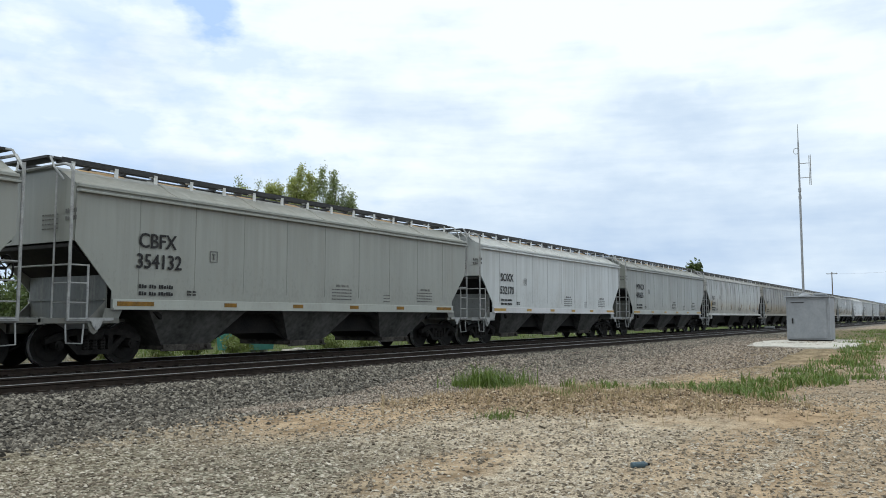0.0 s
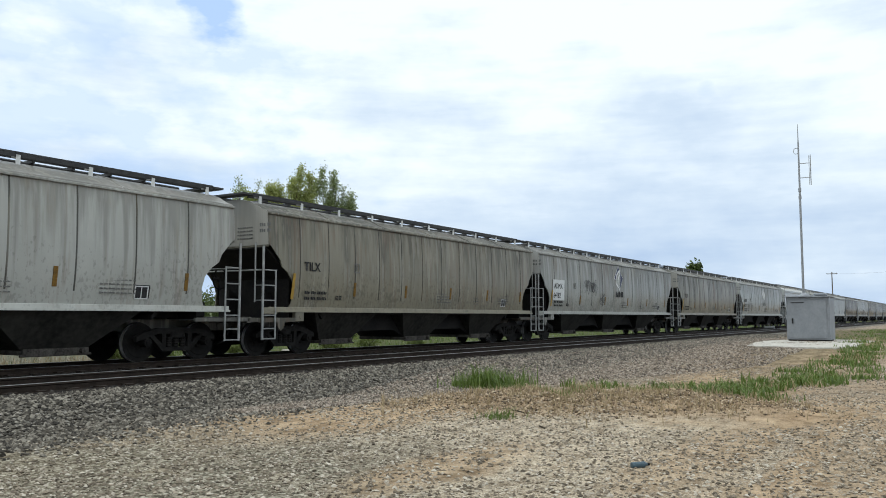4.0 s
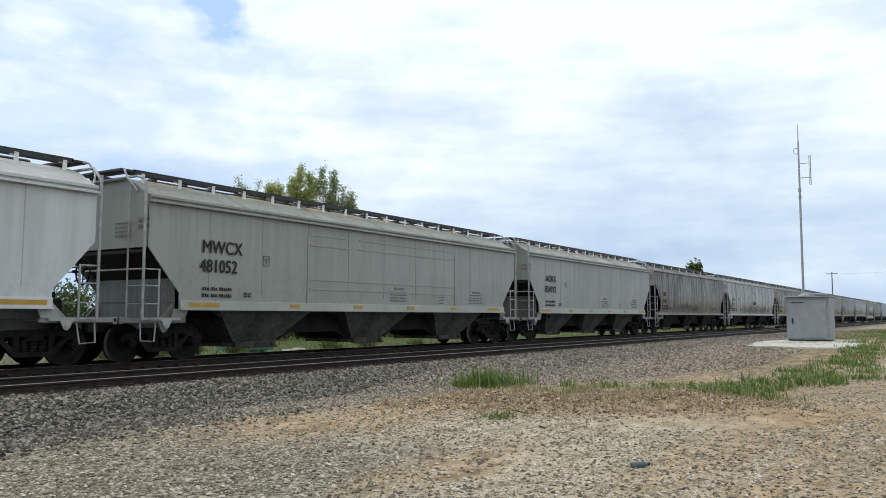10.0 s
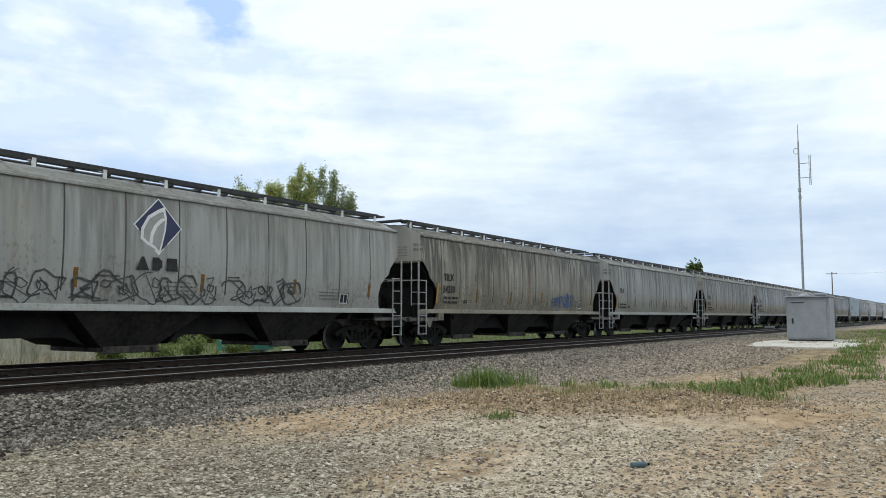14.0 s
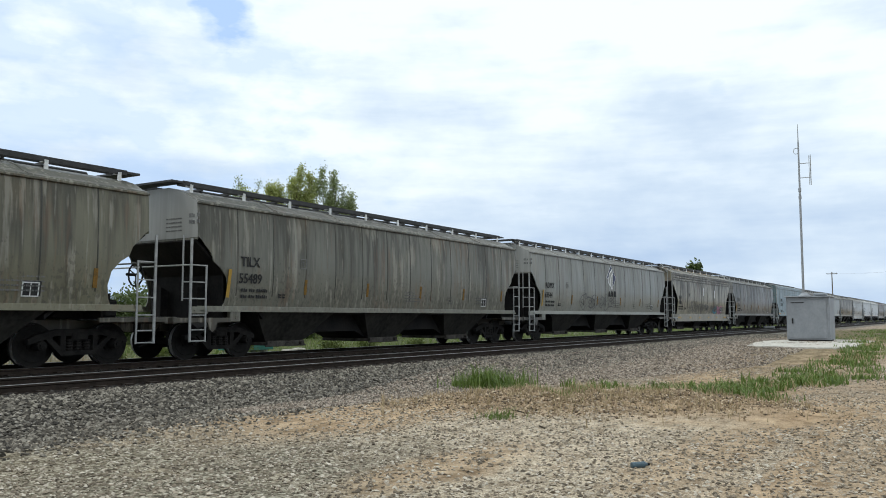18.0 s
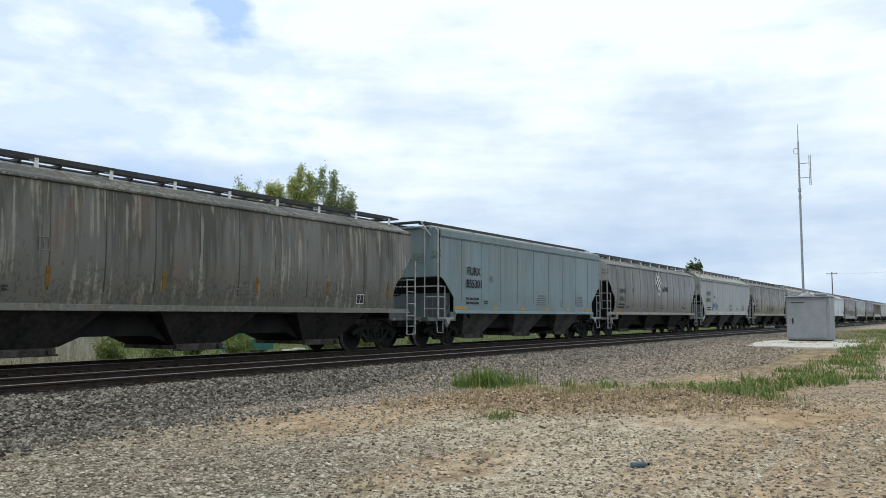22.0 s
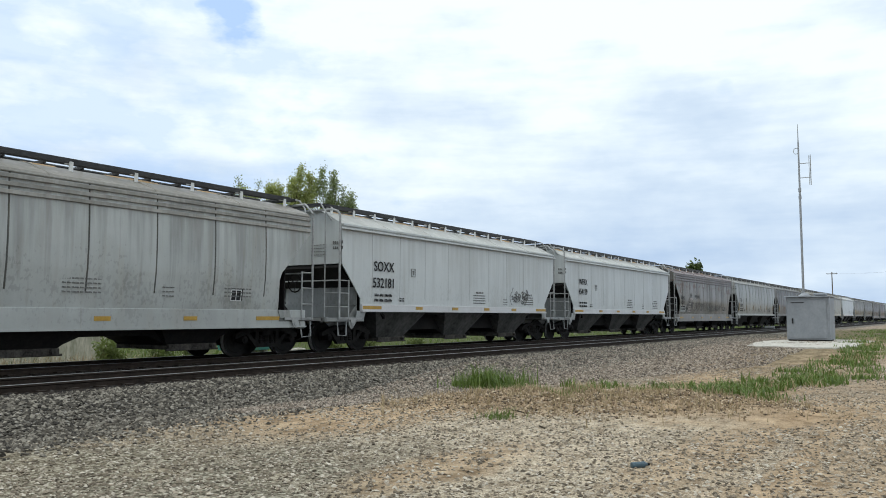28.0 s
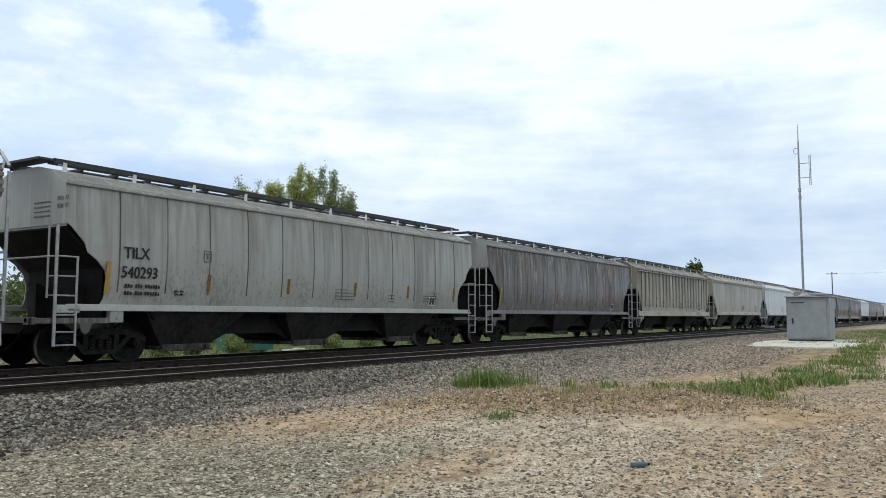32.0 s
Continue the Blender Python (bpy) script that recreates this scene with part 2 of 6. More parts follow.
def stone_material(m, a, b, c):
    geo = m.node_tree.nodes.new("ShaderNodeNewGeometry")
    f, _ = noise_node(m, 40, 3)
    col = ramp(m, geo.outputs["Random Per Island"], [(0.0, a), (0.55, b), (1.0, c)])
    return set_base(m, mixed(m, math_node(m, "MULTIPLY", f.outputs[0], 0.35), col, (0.12, 0.11, 0.10)), f.outputs[0], 0.3, 0.01)


stone_material(STONE, (0.014, 0.013, 0.011), (0.128, 0.113, 0.090), (0.34, 0.31, 0.255))


# ---- mesh helpers ----
def part(name, bm, mat, parent=None, label="", smooth=False):
    me = bm
    if isinstance(bm, bmesh.types.BMesh):
        me = bpy.data.meshes.new(name)
        bm.to_mesh(me)
        bm.free()
    if mat is not None and not me.materials:
        me.materials.append(mat)
    if smooth:
        me.shade_smooth()
    ob = new(name, me)
    if parent is not None:
        ob.parent = parent
    return tagged(ob, label)


def box(bm, x0, x1, y0, y1, z0, z1, bevel=0.0):
    r = bmesh.ops.create_cube(bm, size=1)["verts"]
    for v in r:
        v.co = Vector(((x0 + x1) / 2 + v.co.x * (x1 - x0), (y0 + y1) / 2 + v.co.y * (y1 - y0), (z0 + z1) / 2 + v.co.z * (z1 - z0)))
    if bevel:
        bmesh.ops.bevel(bm, geom=list({e for v in r for e in v.link_edges}), offset=bevel, segments=1, affect="EDGES")
    return bm


def bar(bm, p, q, r, n=6, r2=None):
    p, q = Vector(p), Vector(q)
    d = q - p
    m = Matrix.Translation((p + q) / 2) @ d.to_track_quat("Z", "Y").to_matrix().to_4x4()
    bmesh.ops.create_cone(bm, cap_ends=True, segments=n, radius1=r, radius2=r if r2 is None else r2, depth=d.length, matrix=m)
    return bm


def tube(bm, pts, r, n=6):
    """A bent rod through the points, in one piece; closed where the ends meet."""
    pts = [Vector(p) for p in pts]
    loop = (pts[0] - pts[-1]).length < 1e-4
    if loop:
        pts = pts[:-1]
    rings, side = [], None
    for i, p in enumerate(pts):
        a = pts[i - 1] if i or loop else p
        b = pts[(i + 1) % len(pts)] if i < len(pts) - 1 or loop else p
        t = (b - a).normalized()
        side = t.orthogonal().normalized() if side is None else (side - t * side.dot(t)).normalized()
        up = t.cross(side)
        rings.append([bm.verts.new(p + (side * math.cos(k * 2 * math.pi / n) + up * math.sin(k * 2 * math.pi / n)) * r) for k in range(n)])
    pairs = list(zip(rings, rings[1:])) + ([(rings[-1], rings[0])] if loop else [])
    for a, b in pairs:
        for k in range(n):
            bm.faces.new((a[k], a[(k + 1) % n], b[(k + 1) % n], b[k]))
    if not loop:
        bm.faces.new(rings[0][::-1])
        bm.faces.new(rings[-1])
    return bm


def prism(bm, outline, y0, y1):
    """A plate with an (x, z) outline between two y."""
    a = [bm.verts.new((x, y0, z)) for x, z in outline]
    b = [bm.verts.new((x, y1, z)) for x, z in outline]
    bm.faces.new(a)
    bm.faces.new(b[::-1])
    for i in range(len(a)):
        j = (i + 1) % len(a)
        bm.faces.new((a[j], a[i], b[i], b[j]))
    bmesh.ops.recalc_face_normals(bm, faces=bm.faces)
    return bm


def plain():
    return bmesh.new()


MESHES = {}


def shared(key, make, mat, smooth=False):
    """The mesh under this key, made once."""
    if key not in MESHES:
        bm = plain()
        make(bm)
        me = bpy.data.meshes.new(key[0] if isinstance(key, tuple) else key)
        bm.to_mesh(me)
        bm.free()
        if mat is not None:
            me.materials.append(mat)
        if smooth:
            me.shade_smooth()
            me.set_sharp_from_angle(angle=0.45)
        MESHES[key] = me
    return MESHES[key]


def piece(name, mesh, parent, m=None, colour=None, label=""):
    ob = new(name, mesh)
    ob.parent = parent
    if m is not None:
        ob.matrix_basis = m
    if colour is not None:
        ob.color = colour
    return tagged(ob, label)


def strokes(text, size):
    """A flat mesh of built-in lettering, made once for each text."""
    key = ("lettering", text)
    if key not in MESHES:
        cu = bpy.data.curves.new("lettering", "FONT")
        cu.body, cu.size, cu.align_x, cu.resolution_u = text, 1.0, "LEFT", 3
        ob = bpy.data.objects.new("lettering", cu)
        scene.collection.objects.link(ob)
        bpy.context.view_layer.update()
        thin = bpy.data.meshes.new_from_object(ob)
        bpy.data.objects.remove(ob)
        # laid several times, a little apart, for the weight of a painted stencil
        bm = plain()
        for i, (u, w) in enumerate(((-0.022, 0.0), (-0.01, 0.012), (0.0, -0.012), (0.01, 0.012), (0.022, 0.0))):
            k = len(bm.verts)
            bm.from_mesh(thin)
            for v in list(bm.verts)[k:]:
                v.co += Vector((u, w, 0.003 * i))
        MESHES[key] = bpy.data.meshes.new("lettering")
        bm.to_mesh(MESHES[key])
        bm.free()
    return MESHES[key]


# ---- the hopper cars ----
# a kind's side profile is (z, half width) from the sill to the eave; its notch is (z, how far the side is cut back at the ends)
FLAT_SIDE = [(1.25, 1.585), (1.65, 1.59), (2.3, 1.60), (2.68, 1.60), (3.2, 1.60), (3.82, 1.60)]
ROUND_SIDE = [(1.25, 1.50), (1.6, 1.55), (1.95, 1.585), (2.3, 1.60), (2.65, 1.60), (2.95, 1.59), (3.15, 1.58), (3.5, 1.565), (3.86, 1.53)]
DEEP_SIDE = [(1.15, 1.48), (1.6, 1.54), (2.1, 1.59), (2.6, 1.60), (3.1, 1.59), (3.5, 1.57), (3.92, 1.55)]
SLAB_SIDE = [(1.25, 1.585), (1.65, 1.59), (2.3, 1.60), (2.68, 1.60), (3.4, 1.60), (4.16, 1.60)]
KINDS = {
    "slab": dict(side=SLAB_SIDE, notch=[(1.25, 0.95), (1.72, 0.97), (1.80, 0.93), (2.42, 0.22), (2.50, 0.0), (9, 0.0)], slope=2.55, truck=0.98, sill=(1.22, 1.30), seams=9, drop=0.14),
    "flat": dict(side=FLAT_SIDE, notch=[(1.25, 0.92), (1.62, 0.92), (2.66, 0.0), (9, 0.0)], slope=2.62, truck=0.93, sill=(1.25, 1.45), seams=9, drop=0.14),
    "round": dict(side=ROUND_SIDE, notch=[(1.25, 0.84), (1.45, 0.95), (1.75, 1.0), (2.05, 0.93), (2.28, 0.72), (2.42, 0.50), (2.62, 0.42), (2.95, 0.10), (3.02, 0.0), (9, 0.0)], slope=3.0, truck=1.27, sill=(1.22, 1.33), seams=12, drop=0.20),
    "deep": dict(side=DEEP_SIDE, notch=[(1.15, 1.13), (1.3, 1.15), (2.05, 1.19), (2.25, 1.12), (3.40, 0.0), (9, 0.0)], slope=3.38, truck=1.08, sill=(0.80, 1.25), seams=8, drop=0.15),
    "ribbed": dict(side=FLAT_SIDE, notch=[(1.25, 0.8), (1.6, 0.75), (2.5, 0.15), (2.75, 0.0), (9, 0.0)], slope=2.7, truck=1.05, sill=(1.15, 1.40), seams=22, drop=0.14),
}


def between(table, z):
    for (a, u), (b, w) in zip(table, table[1:]):
        if z <= b:
            return u + (w - u) * (z - a) / (b - a) if b > a else w
    return table[-1][1]


def shell(bm, kind, length):
    """Both side sheets with their notched ends and the two end walls."""
    k, half = KINDS[kind], length / 2
    side = k["side"]
    levels = sorted({round(z, 3) for z, _ in side} | {round(z, 3) for z, _ in k["notch"] if z < 3.6})
    # each sheet swells a little between its seams
    gap, last = length / (k["seams"] + 1), half - max(c for _, c in k["notch"]) - 0.05
    marks_along = [(-half, 0.0)]
    for i in range(k["seams"] + 1):
        for u, bulge in ((0.0, 0.0), (0.25, 0.75), (0.5, 1.0), (0.75, 0.75)):
            if abs(-half + gap * (i + u)) < last:
                marks_along.append((-half + gap * (i + u), bulge))
    marks_along.append((half, 0.0))
    cols = len(marks_along)
    for s in (-1, 1):
        outer, inner = [], []
        for z in levels:
            y, e = between(side, z), half - between(k["notch"], z)
            puff = 0.016 * math.sin(math.pi * min(1.0, max(0.0, (z - side[0][0]) / (side[-1][0] - side[0][0])))) if kind in ("round", "deep") else 0.004
            outer.append([bm.verts.new((x if abs(x) < e - 0.02 else math.copysign(e, x), s * (y + puff * bulge), z)) for x, bulge in marks_along])
            inner.append([bm.verts.new((x * e, s * (y - 0.03), z)) for x in (-1, 1)])
        for a, b in zip(outer, outer[1:]):
            for i in range(cols - 1):
                bm.faces.new((a[i], a[i + 1], b[i + 1], b[i]))
        for a, b, c, d in zip(outer, outer[1:], inner, inner[1:]):
            bm.faces.new((a[0], b[0], d[0], c[0]))
            bm.faces.new((a[-1], b[-1], d[1], c[1]))
            bm.faces.new((c[0], d[0], d[1], c[1]))
        bm.faces.new(outer[0] + inner[0][::-1])
    arc = roof_arc(kind)
    low = [z for z in levels if z >= k["slope"] - 0.06]
    for x in (-1, 1):
        r = [bm.verts.new((x * half, y, z)) for y, z in arc]
        left = [bm.verts.new((x * half, -between(side, z), z)) for z in low[::-1]]
        right = [bm.verts.new((x * half, between(side, z), z)) for z in low]
        bm.faces.new(r + left + right)
    bmesh.ops.recalc_face_normals(bm, faces=bm.faces)


def end_sheet(bm, kind):
    """The flat end above the slope, at x = 0 facing -x."""
    side, low = KINDS[kind]["side"], KINDS[kind]["slope"]
    rim = [(y, z) for y, z in roof_arc(kind)]
    for z in [z for z, _ in side[::-1] if z > low + 0.02] + [low]:
        rim.append((-between(side, z) + 0.01, z))
    for z in [low] + [z for z, _ in side if z > low + 0.02]:
        rim.append((between(side, z) - 0.01, z))
    a, b = [bm.verts.new((-0.012, y, z)) for y, z in rim], [bm.verts.new((0.004, y, z)) for y, z in rim]
    bm.faces.new(a)
    for i in range(len(a)):
        j = (i + 1) % len(a)
        bm.faces.new((a[i], a[j], b[j], b[i]))
    bmesh.ops.recalc_face_normals(bm, faces=bm.faces)


def roof_arc(kind):
    eave, top = KINDS[kind]["side"][-1]
    d = KINDS[kind]["drop"]
    arc = [(top, eave), (top - 0.05, eave + 0.07), (top - 0.25, eave + 0.20 - 0.3 * d), (1.0, 4.27 - 0.6 * d), (0.72, 4.42 - 0.9 * d), (0.45, 4.50 - d)]
    return arc + [(-y, z) for y, z in arc[::-1]]


def roof_sheet(bm, kind, length):
    """The curved roof, with raised laps across it."""
    half, arc = length / 2, roof_arc(kind)
    xs = [-half + 0.003]
    n = 6
    for i in range(1, n):
        c = -half + i * length / n
        xs += [c - 0.05, c - 0.04, c + 0.04, c + 0.05]
    xs.append(half - 0.003)
    rings = []
    for i, x in enumerate(xs):
        up = 0.018 if i % 4 in (2, 3) and 0 < i < len(xs) - 1 else 0.0
        rings.append([bm.verts.new((x, y * (1 + up * 0.3), z + up + 0.004)) for y, z in arc])
    for a, b in zip(rings, rings[1:]):
        for i in range(len(arc) - 1):
            bm.faces.new((a[i], a[i + 1], b[i + 1], b[i]))
    bmesh.ops.recalc_face_normals(bm, faces=bm.faces)


def slope_plate(bm, kind, length):
    """The slanting floor under one end (towards -x), with the webs that carry it."""
    k, half = KINDS[kind], length / 2
    z0 = k["slope"]
    e = -half
    pts = [(e + 0.02, z0), (e + 2.35, 1.1), (e + 2.35, 1.0), (e - 0.02 + 0.02, z0 - 0.08)]
    prism(bm, pts, -1.46, 1.46)


def end_web(bm, kind, length):
    """Upright plates under the slope that stand on the draft sill."""
    e, z0 = -length / 2, KINDS[kind]["slope"]
    if kind in ("flat", "deep", "slab"):
        # a bulkhead right across, stiffened by an angle, with gussets at both sides
        top = z0 - (z0 - 1.1) * 0.86 / 2.33
        box(bm, e + 0.86, e + 0.89, -1.47, 1.47, 1.0, top)
        box(bm, e + 0.80, e + 0.86, -1.45, 1.45, 1.42, 1.46)
        for y in (-1.44, 1.44):
            prism(bm, [(e + 0.45, 1.0), (e + 0.86, 1.0), (e + 0.86, 1.40)], y - 0.012, y + 0.012)
        return
    for y in (-0.72, 0.72):
        prism(bm, [(e + 0.75, min(1.85, z0 - 0.9)), (e + 0.95, min(1.75, z0 - 0.95)), (e + 1.75, 1.05), (e + 0.75, 1.0)], y - 0.015, y + 0.015)
    prism(bm, [(e + 0.98, 1.0), (e + 0.98, z0 - (z0 - 1.1) * 0.96 / 2.33), (e + 1.01, z0 - (z0 - 1.1) * 0.99 / 2.33), (e + 1.01, 1.0)], -1.40, 1.40)


def hopper_bay(bm, wide):
    """An inverted pyramid that narrows to its outlet."""
    a, b = wide / 2, 0.71
    top = [bm.verts.new(c) for c in ((-a, -1.50, 1.24), (a, -1.50, 1.24), (a, 1.50, 1.24), (-a, 1.50, 1.24))]
    low = [bm.verts.new(c) for c in ((-b, -0.95, 0.36), (b, -0.95, 0.36), (b, 0.95, 0.36), (-b, 0.95, 0.36))]
    for i in range(4):
        bm.faces.new((top[i], top[(i + 1) % 4], low[(i + 1) % 4], low[i]))
    bm.faces.new(low[::-1])
    bmesh.ops.recalc_face_normals(bm, faces=bm.faces)


def cross_ridge(bm, gap):
    """The inverted trough between two bays, closed by plates; its near-black colour paints in shade."""
    g = gap / 2
    prism(bm, [(-g - 0.74, 0.42), (-g - 0.24, 0.62), (g + 0.24, 0.62), (g + 0.74, 0.42), (g - 0.02, 1.22), (-g + 0.02, 1.22)], -0.92, 0.92)
    box(bm, -g - 0.2, g + 0.2, -1.40, 1.40, 1.14, 1.23)


def outlet(bm):
    box(bm, -0.72, 0.72, -0.98, 0.98, 0.27, 0.37)
    box(bm, -0.74, 0.74, -1.06, -0.98, 0.27, 0.40, 0.01)
    bar(bm, (-0.80, -1.04, 0.26), (0.80, -1.04, 0.26), 0.025)
    bar(bm, (0.55, -1.04, 0.33), (0.55, -1.16, 0.33), 0.05, 8)


def seam_strip(bm, kind):
    """A weld ridge that follows the side's profile."""
    side = [(z, y) for z, y in KINDS[kind]["side"]]
    w, p = {"ribbed": (0.05, 0.045), "flat": (0.014, 0.005)}.get(kind, (0.022, 0.010))
    rows = [[bm.verts.new(c) for c in ((-w, -y + 0.001, z), (-w * 0.4, -y - p, z), (w * 0.4, -y - p, z), (w, -y + 0.001, z))] for z, y in side if z > 1.26] 
    for a, b in zip(rows, rows[1:]):
        for i in range(3):
            bm.faces.new((a[i], a[i + 1], b[i + 1], b[i]))
    bmesh.ops.recalc_face_normals(bm, faces=bm.faces)


def side_sill(bm, kind, length):
    k, half = KINDS[kind], length / 2
    z0, z1 = k["sill"]
    e = half - k["notch"][0][1] if kind in ("flat", "slab") else half - 0.1
    y = k["side"][0][1]
    box(bm, -e, e, -y - 0.055, -y + 0.02, z0, z1, 0.008)
    box(bm, -e, e, -y - 0.10, -y + 0.02, z0 - 0.03, z0 + 0.012)


def eave_strips(kind):
    """Strips along the eave: their lower and upper z and how far they stand out."""
    z = KINDS[kind]["side"][-1][0]
    if kind == "slab":
        return ((z - 0.22, z + 0.02, 0.05), (z - 0.26, z - 0.225, 0.025))
    if kind in ("flat", "ribbed"):
        return ((z - 0.02, z + 0.05, 0.060), (z - 0.135, z - 0.085, 0.125))
    if kind == "deep":
        return ((z - 0.46, z - 0.375, 0.055), (z - 0.30, z - 0.215, 0.055), (z - 0.14, z - 0.055, 0.055), (z - 0.02, z + 0.02, 0.03))
    return ((z - 0.03, z + 0.025, 0.055),)


def eave_strip(bm, kind, length, z0, z1, out):
    half, y = length / 2, between(KINDS[kind]["side"], z0)
    box(bm, -half, half, -y - out, -y + 0.03, z0, z1, 0.008)


def walkway(bm, length):
    half = length / 2
    for y0, y1 in ((-0.86, -0.62), (0.62, 0.86)):
        box(bm, -half + 0.1, half - 0.1, y0, y0 + 0.025, 4.555, 4.67)
        box(bm, -half + 0.1, half - 0.1, y1 - 0.025, y1, 4.555, 4.67)
        n = int(length / 0.25)
        for i in range(n):
            x = -half + 0.12 + i * (length - 0.24) / n
            box(bm, x, x + 0.02, y0, y1, 4.62, 4.655)
    for x in (-half - 0.25, half - 0.15):
        box(bm, x, x + 0.4, -0.86, 0.86, 4.60, 4.65)


def hatch_trough(bm, length):
    half = length / 2 - 0.8
    box(bm, -half, half, -0.42, 0.42, 4.46, 4.57, 0.03)
    for i in range(int(length / 1.0)):
        x = -half + 0.2 + i * (2 * half - 0.4) / int(length / 1.0)
        box(bm, x, x + 0.07, -0.46, 0.46, 4.56, 4.62)


def bracket(bm):
    prism(bm, [(-0.045, 4.27), (0.045, 4.27), (0.045, 4.60), (-0.045, 4.60)], -0.87, -0.84)
    box(bm, -0.03, 0.03, -0.87, -0.62, 4.56, 4.585)


def ladder(bm, kind):
    """Side ladder at the -x end of the near side: two rails and rungs."""
    low_step = kind == "round"
    x0, x1 = (-0.20, 0.27) if low_step else (-0.10, 0.33)
    y, low = -1.60, (0.46 if low_step else 0.98)
    bar(bm, (x0, y, low), (x0, y, {"round": 2.95, "flat": 4.12, "slab": 4.2, "deep": 3.9, "ribbed": 2.9}[kind]), 0.034)
    bar(bm, (x1, y, low), (x1, y, 2.17 if kind in ("flat", "slab") else 2.33), 0.024)
    for z in {"round": [0.48, 0.75, 1.10, 1.50, 1.90, 2.31], "flat": [1.02, 1.36, 1.77, 2.15], "slab": [1.02, 1.36, 1.77, 2.15]}.get(kind, [1.02, 1.42, 1.87, 2.31]):
        bar(bm, (x0, y, z), (x1, y, z), 0.017, 5)


def end_ladder(bm, kind):
    """Rungs across the -x end: one rail up to the slope's top or the roof, and a long grab bar."""
    x, yy = (-0.20 if kind == "round" else -0.10), (-1.02 if kind in ("flat", "slab") else -1.30)
    rungs = (1.36, 1.77, 2.15) if kind in ("flat", "slab") else (1.50, 1.90, 2.31)
    bar(bm, (x, yy, 1.45 if kind == "round" else 1.0), (x, yy, 3.05 if kind == "round" else 4.2), 0.022)
    for z in rungs[:2]:
        bar(bm, (x, yy, z), (x, -1.60, z), 0.015, 5)
    bar(bm, (x, -1.60, rungs[2]), (x, 1.58, rungs[2]), 0.02)
    if kind in ("flat", "deep", "slab"):
        tube(bm, [(-0.10, -1.60, 4.10), (-0.10, -1.50, 4.24), (-0.10, -1.30, 4.30), (-0.10, 1.3, 4.30), (-0.10, 1.60, 4.0)], 0.034)


def stirrup(bm):
    tube(bm, [(-0.10, -1.52, 1.0), (-0.10, -1.57, 0.52), (0.26, -1.57, 0.50), (0.33, -1.52, 1.0)], 0.02)


def corner_plate(bm):
    """Pale plate along the end sill with a drooping eye lug."""
    prism(bm, [(-0.12, 1.045), (0.98, 1.045), (0.98, 0.985), (0.72, 0.975), (0.66, 0.84), (0.61, 0.79), (0.55, 0.79), (0.50, 0.84), (0.44, 0.975), (-0.12, 0.985)], -1.60, -1.575)
    bar(bm, (0.58, -1.612, 0.875), (0.58, -1.598, 0.875), 0.045, 10)


def sill_foot(bm):
    """Tapered plate that carries the side sill down to the end deck."""
    prism(bm, [(0.78, 1.25), (1.22, 1.25), (1.12, 1.03), (0.72, 1.03)], -1.575, -1.545)


def sill_end(bm):
    """Pale end of the side sill with its bolted plate."""
    box(bm, -0.16, 0.36, -1.60, -1.52, 1.14, 1.31, 0.012)
    for x in (-0.06, 0.24):
        bar(bm, (x, -1.615, 1.22), (x, -1.598, 1.22), 0.025, 6)


def corner_rail(bm):
    tube(bm, [(-0.12, -0.86, 4.62), (-0.22, -0.95, 4.6), (-0.24, -1.15, 4.35), (-0.12, -1.3, 4.1)], 0.025)


def platform(bm, kind, length):
    """End sill and deck at the -x end."""
    e = -length / 2
    box(bm, e - 0.62, e + 1.15, -1.56, -1.47, 0.92, 1.04, 0.01)
    box(bm, e - 0.62, e + 1.15, 1.47, 1.55, 0.94, 1.04, 0.01)
    box(bm, e - 0.64, e - 0.54, -1.55, 1.55, 0.90, 1.06, 0.01)
    box(bm, e - 0.6, e + 2.2, -0.34, 0.34, 0.70, 1.02, 0.02)
    box(bm, e - 0.6, e + 0.9, -1.5, 1.5, 0.965, 0.99)
    prism(bm, [(e + 0.38, 0.93), (e + 0.68, 0.93), (e + 0.62, 0.75), (e + 0.53, 0.69), (e + 0.44, 0.75)], -1.57, -1.53)


def jack_pad(bm):
    box(bm, -0.17, 0.17, -1.58, -1.42, 0.93, 1.22, 0.02)
    bar(bm, (0.02, -1.60, 1.05), (0.02, -1.57, 1.05), 0.05, 8)


def coupler(bm):
    box(bm, -0.62, -0.3, -0.10, 0.10, 0.74, 0.93, 0.02)
    prism(bm, [(-0.78, 0.70), (-0.56, 0.70), (-0.56, 0.99), (-0.78, 0.99)], -0.17, 0.15)
    bar(bm, (-0.70, 0.14, 0.68), (-0.70, 0.14, 1.0), 0.07, 8)


def brake_hose(bm):
    pts = [(-0.1 - 0.55 * u, -0.32 - 0.05 * math.sin(u * 3.1), 0.80 - 0.46 * math.sin(u * math.pi * 0.5)) for u in [i / 7 for i in range(8)]]
    tube(bm, pts, 0.028)


def air_tank(bm):
    bar(bm, (0.35, -0.2, 1.32), (0.35, 0.7, 1.32), 0.19, 12)


def brake_valve(bm):
    box(bm, 0.15, 0.5, -0.75, -0.4, 1.05, 1.45, 0.04)
    bar(bm, (0.3, -0.6, 1.4), (0.3, -0.6, 1.6), 0.05, 8)


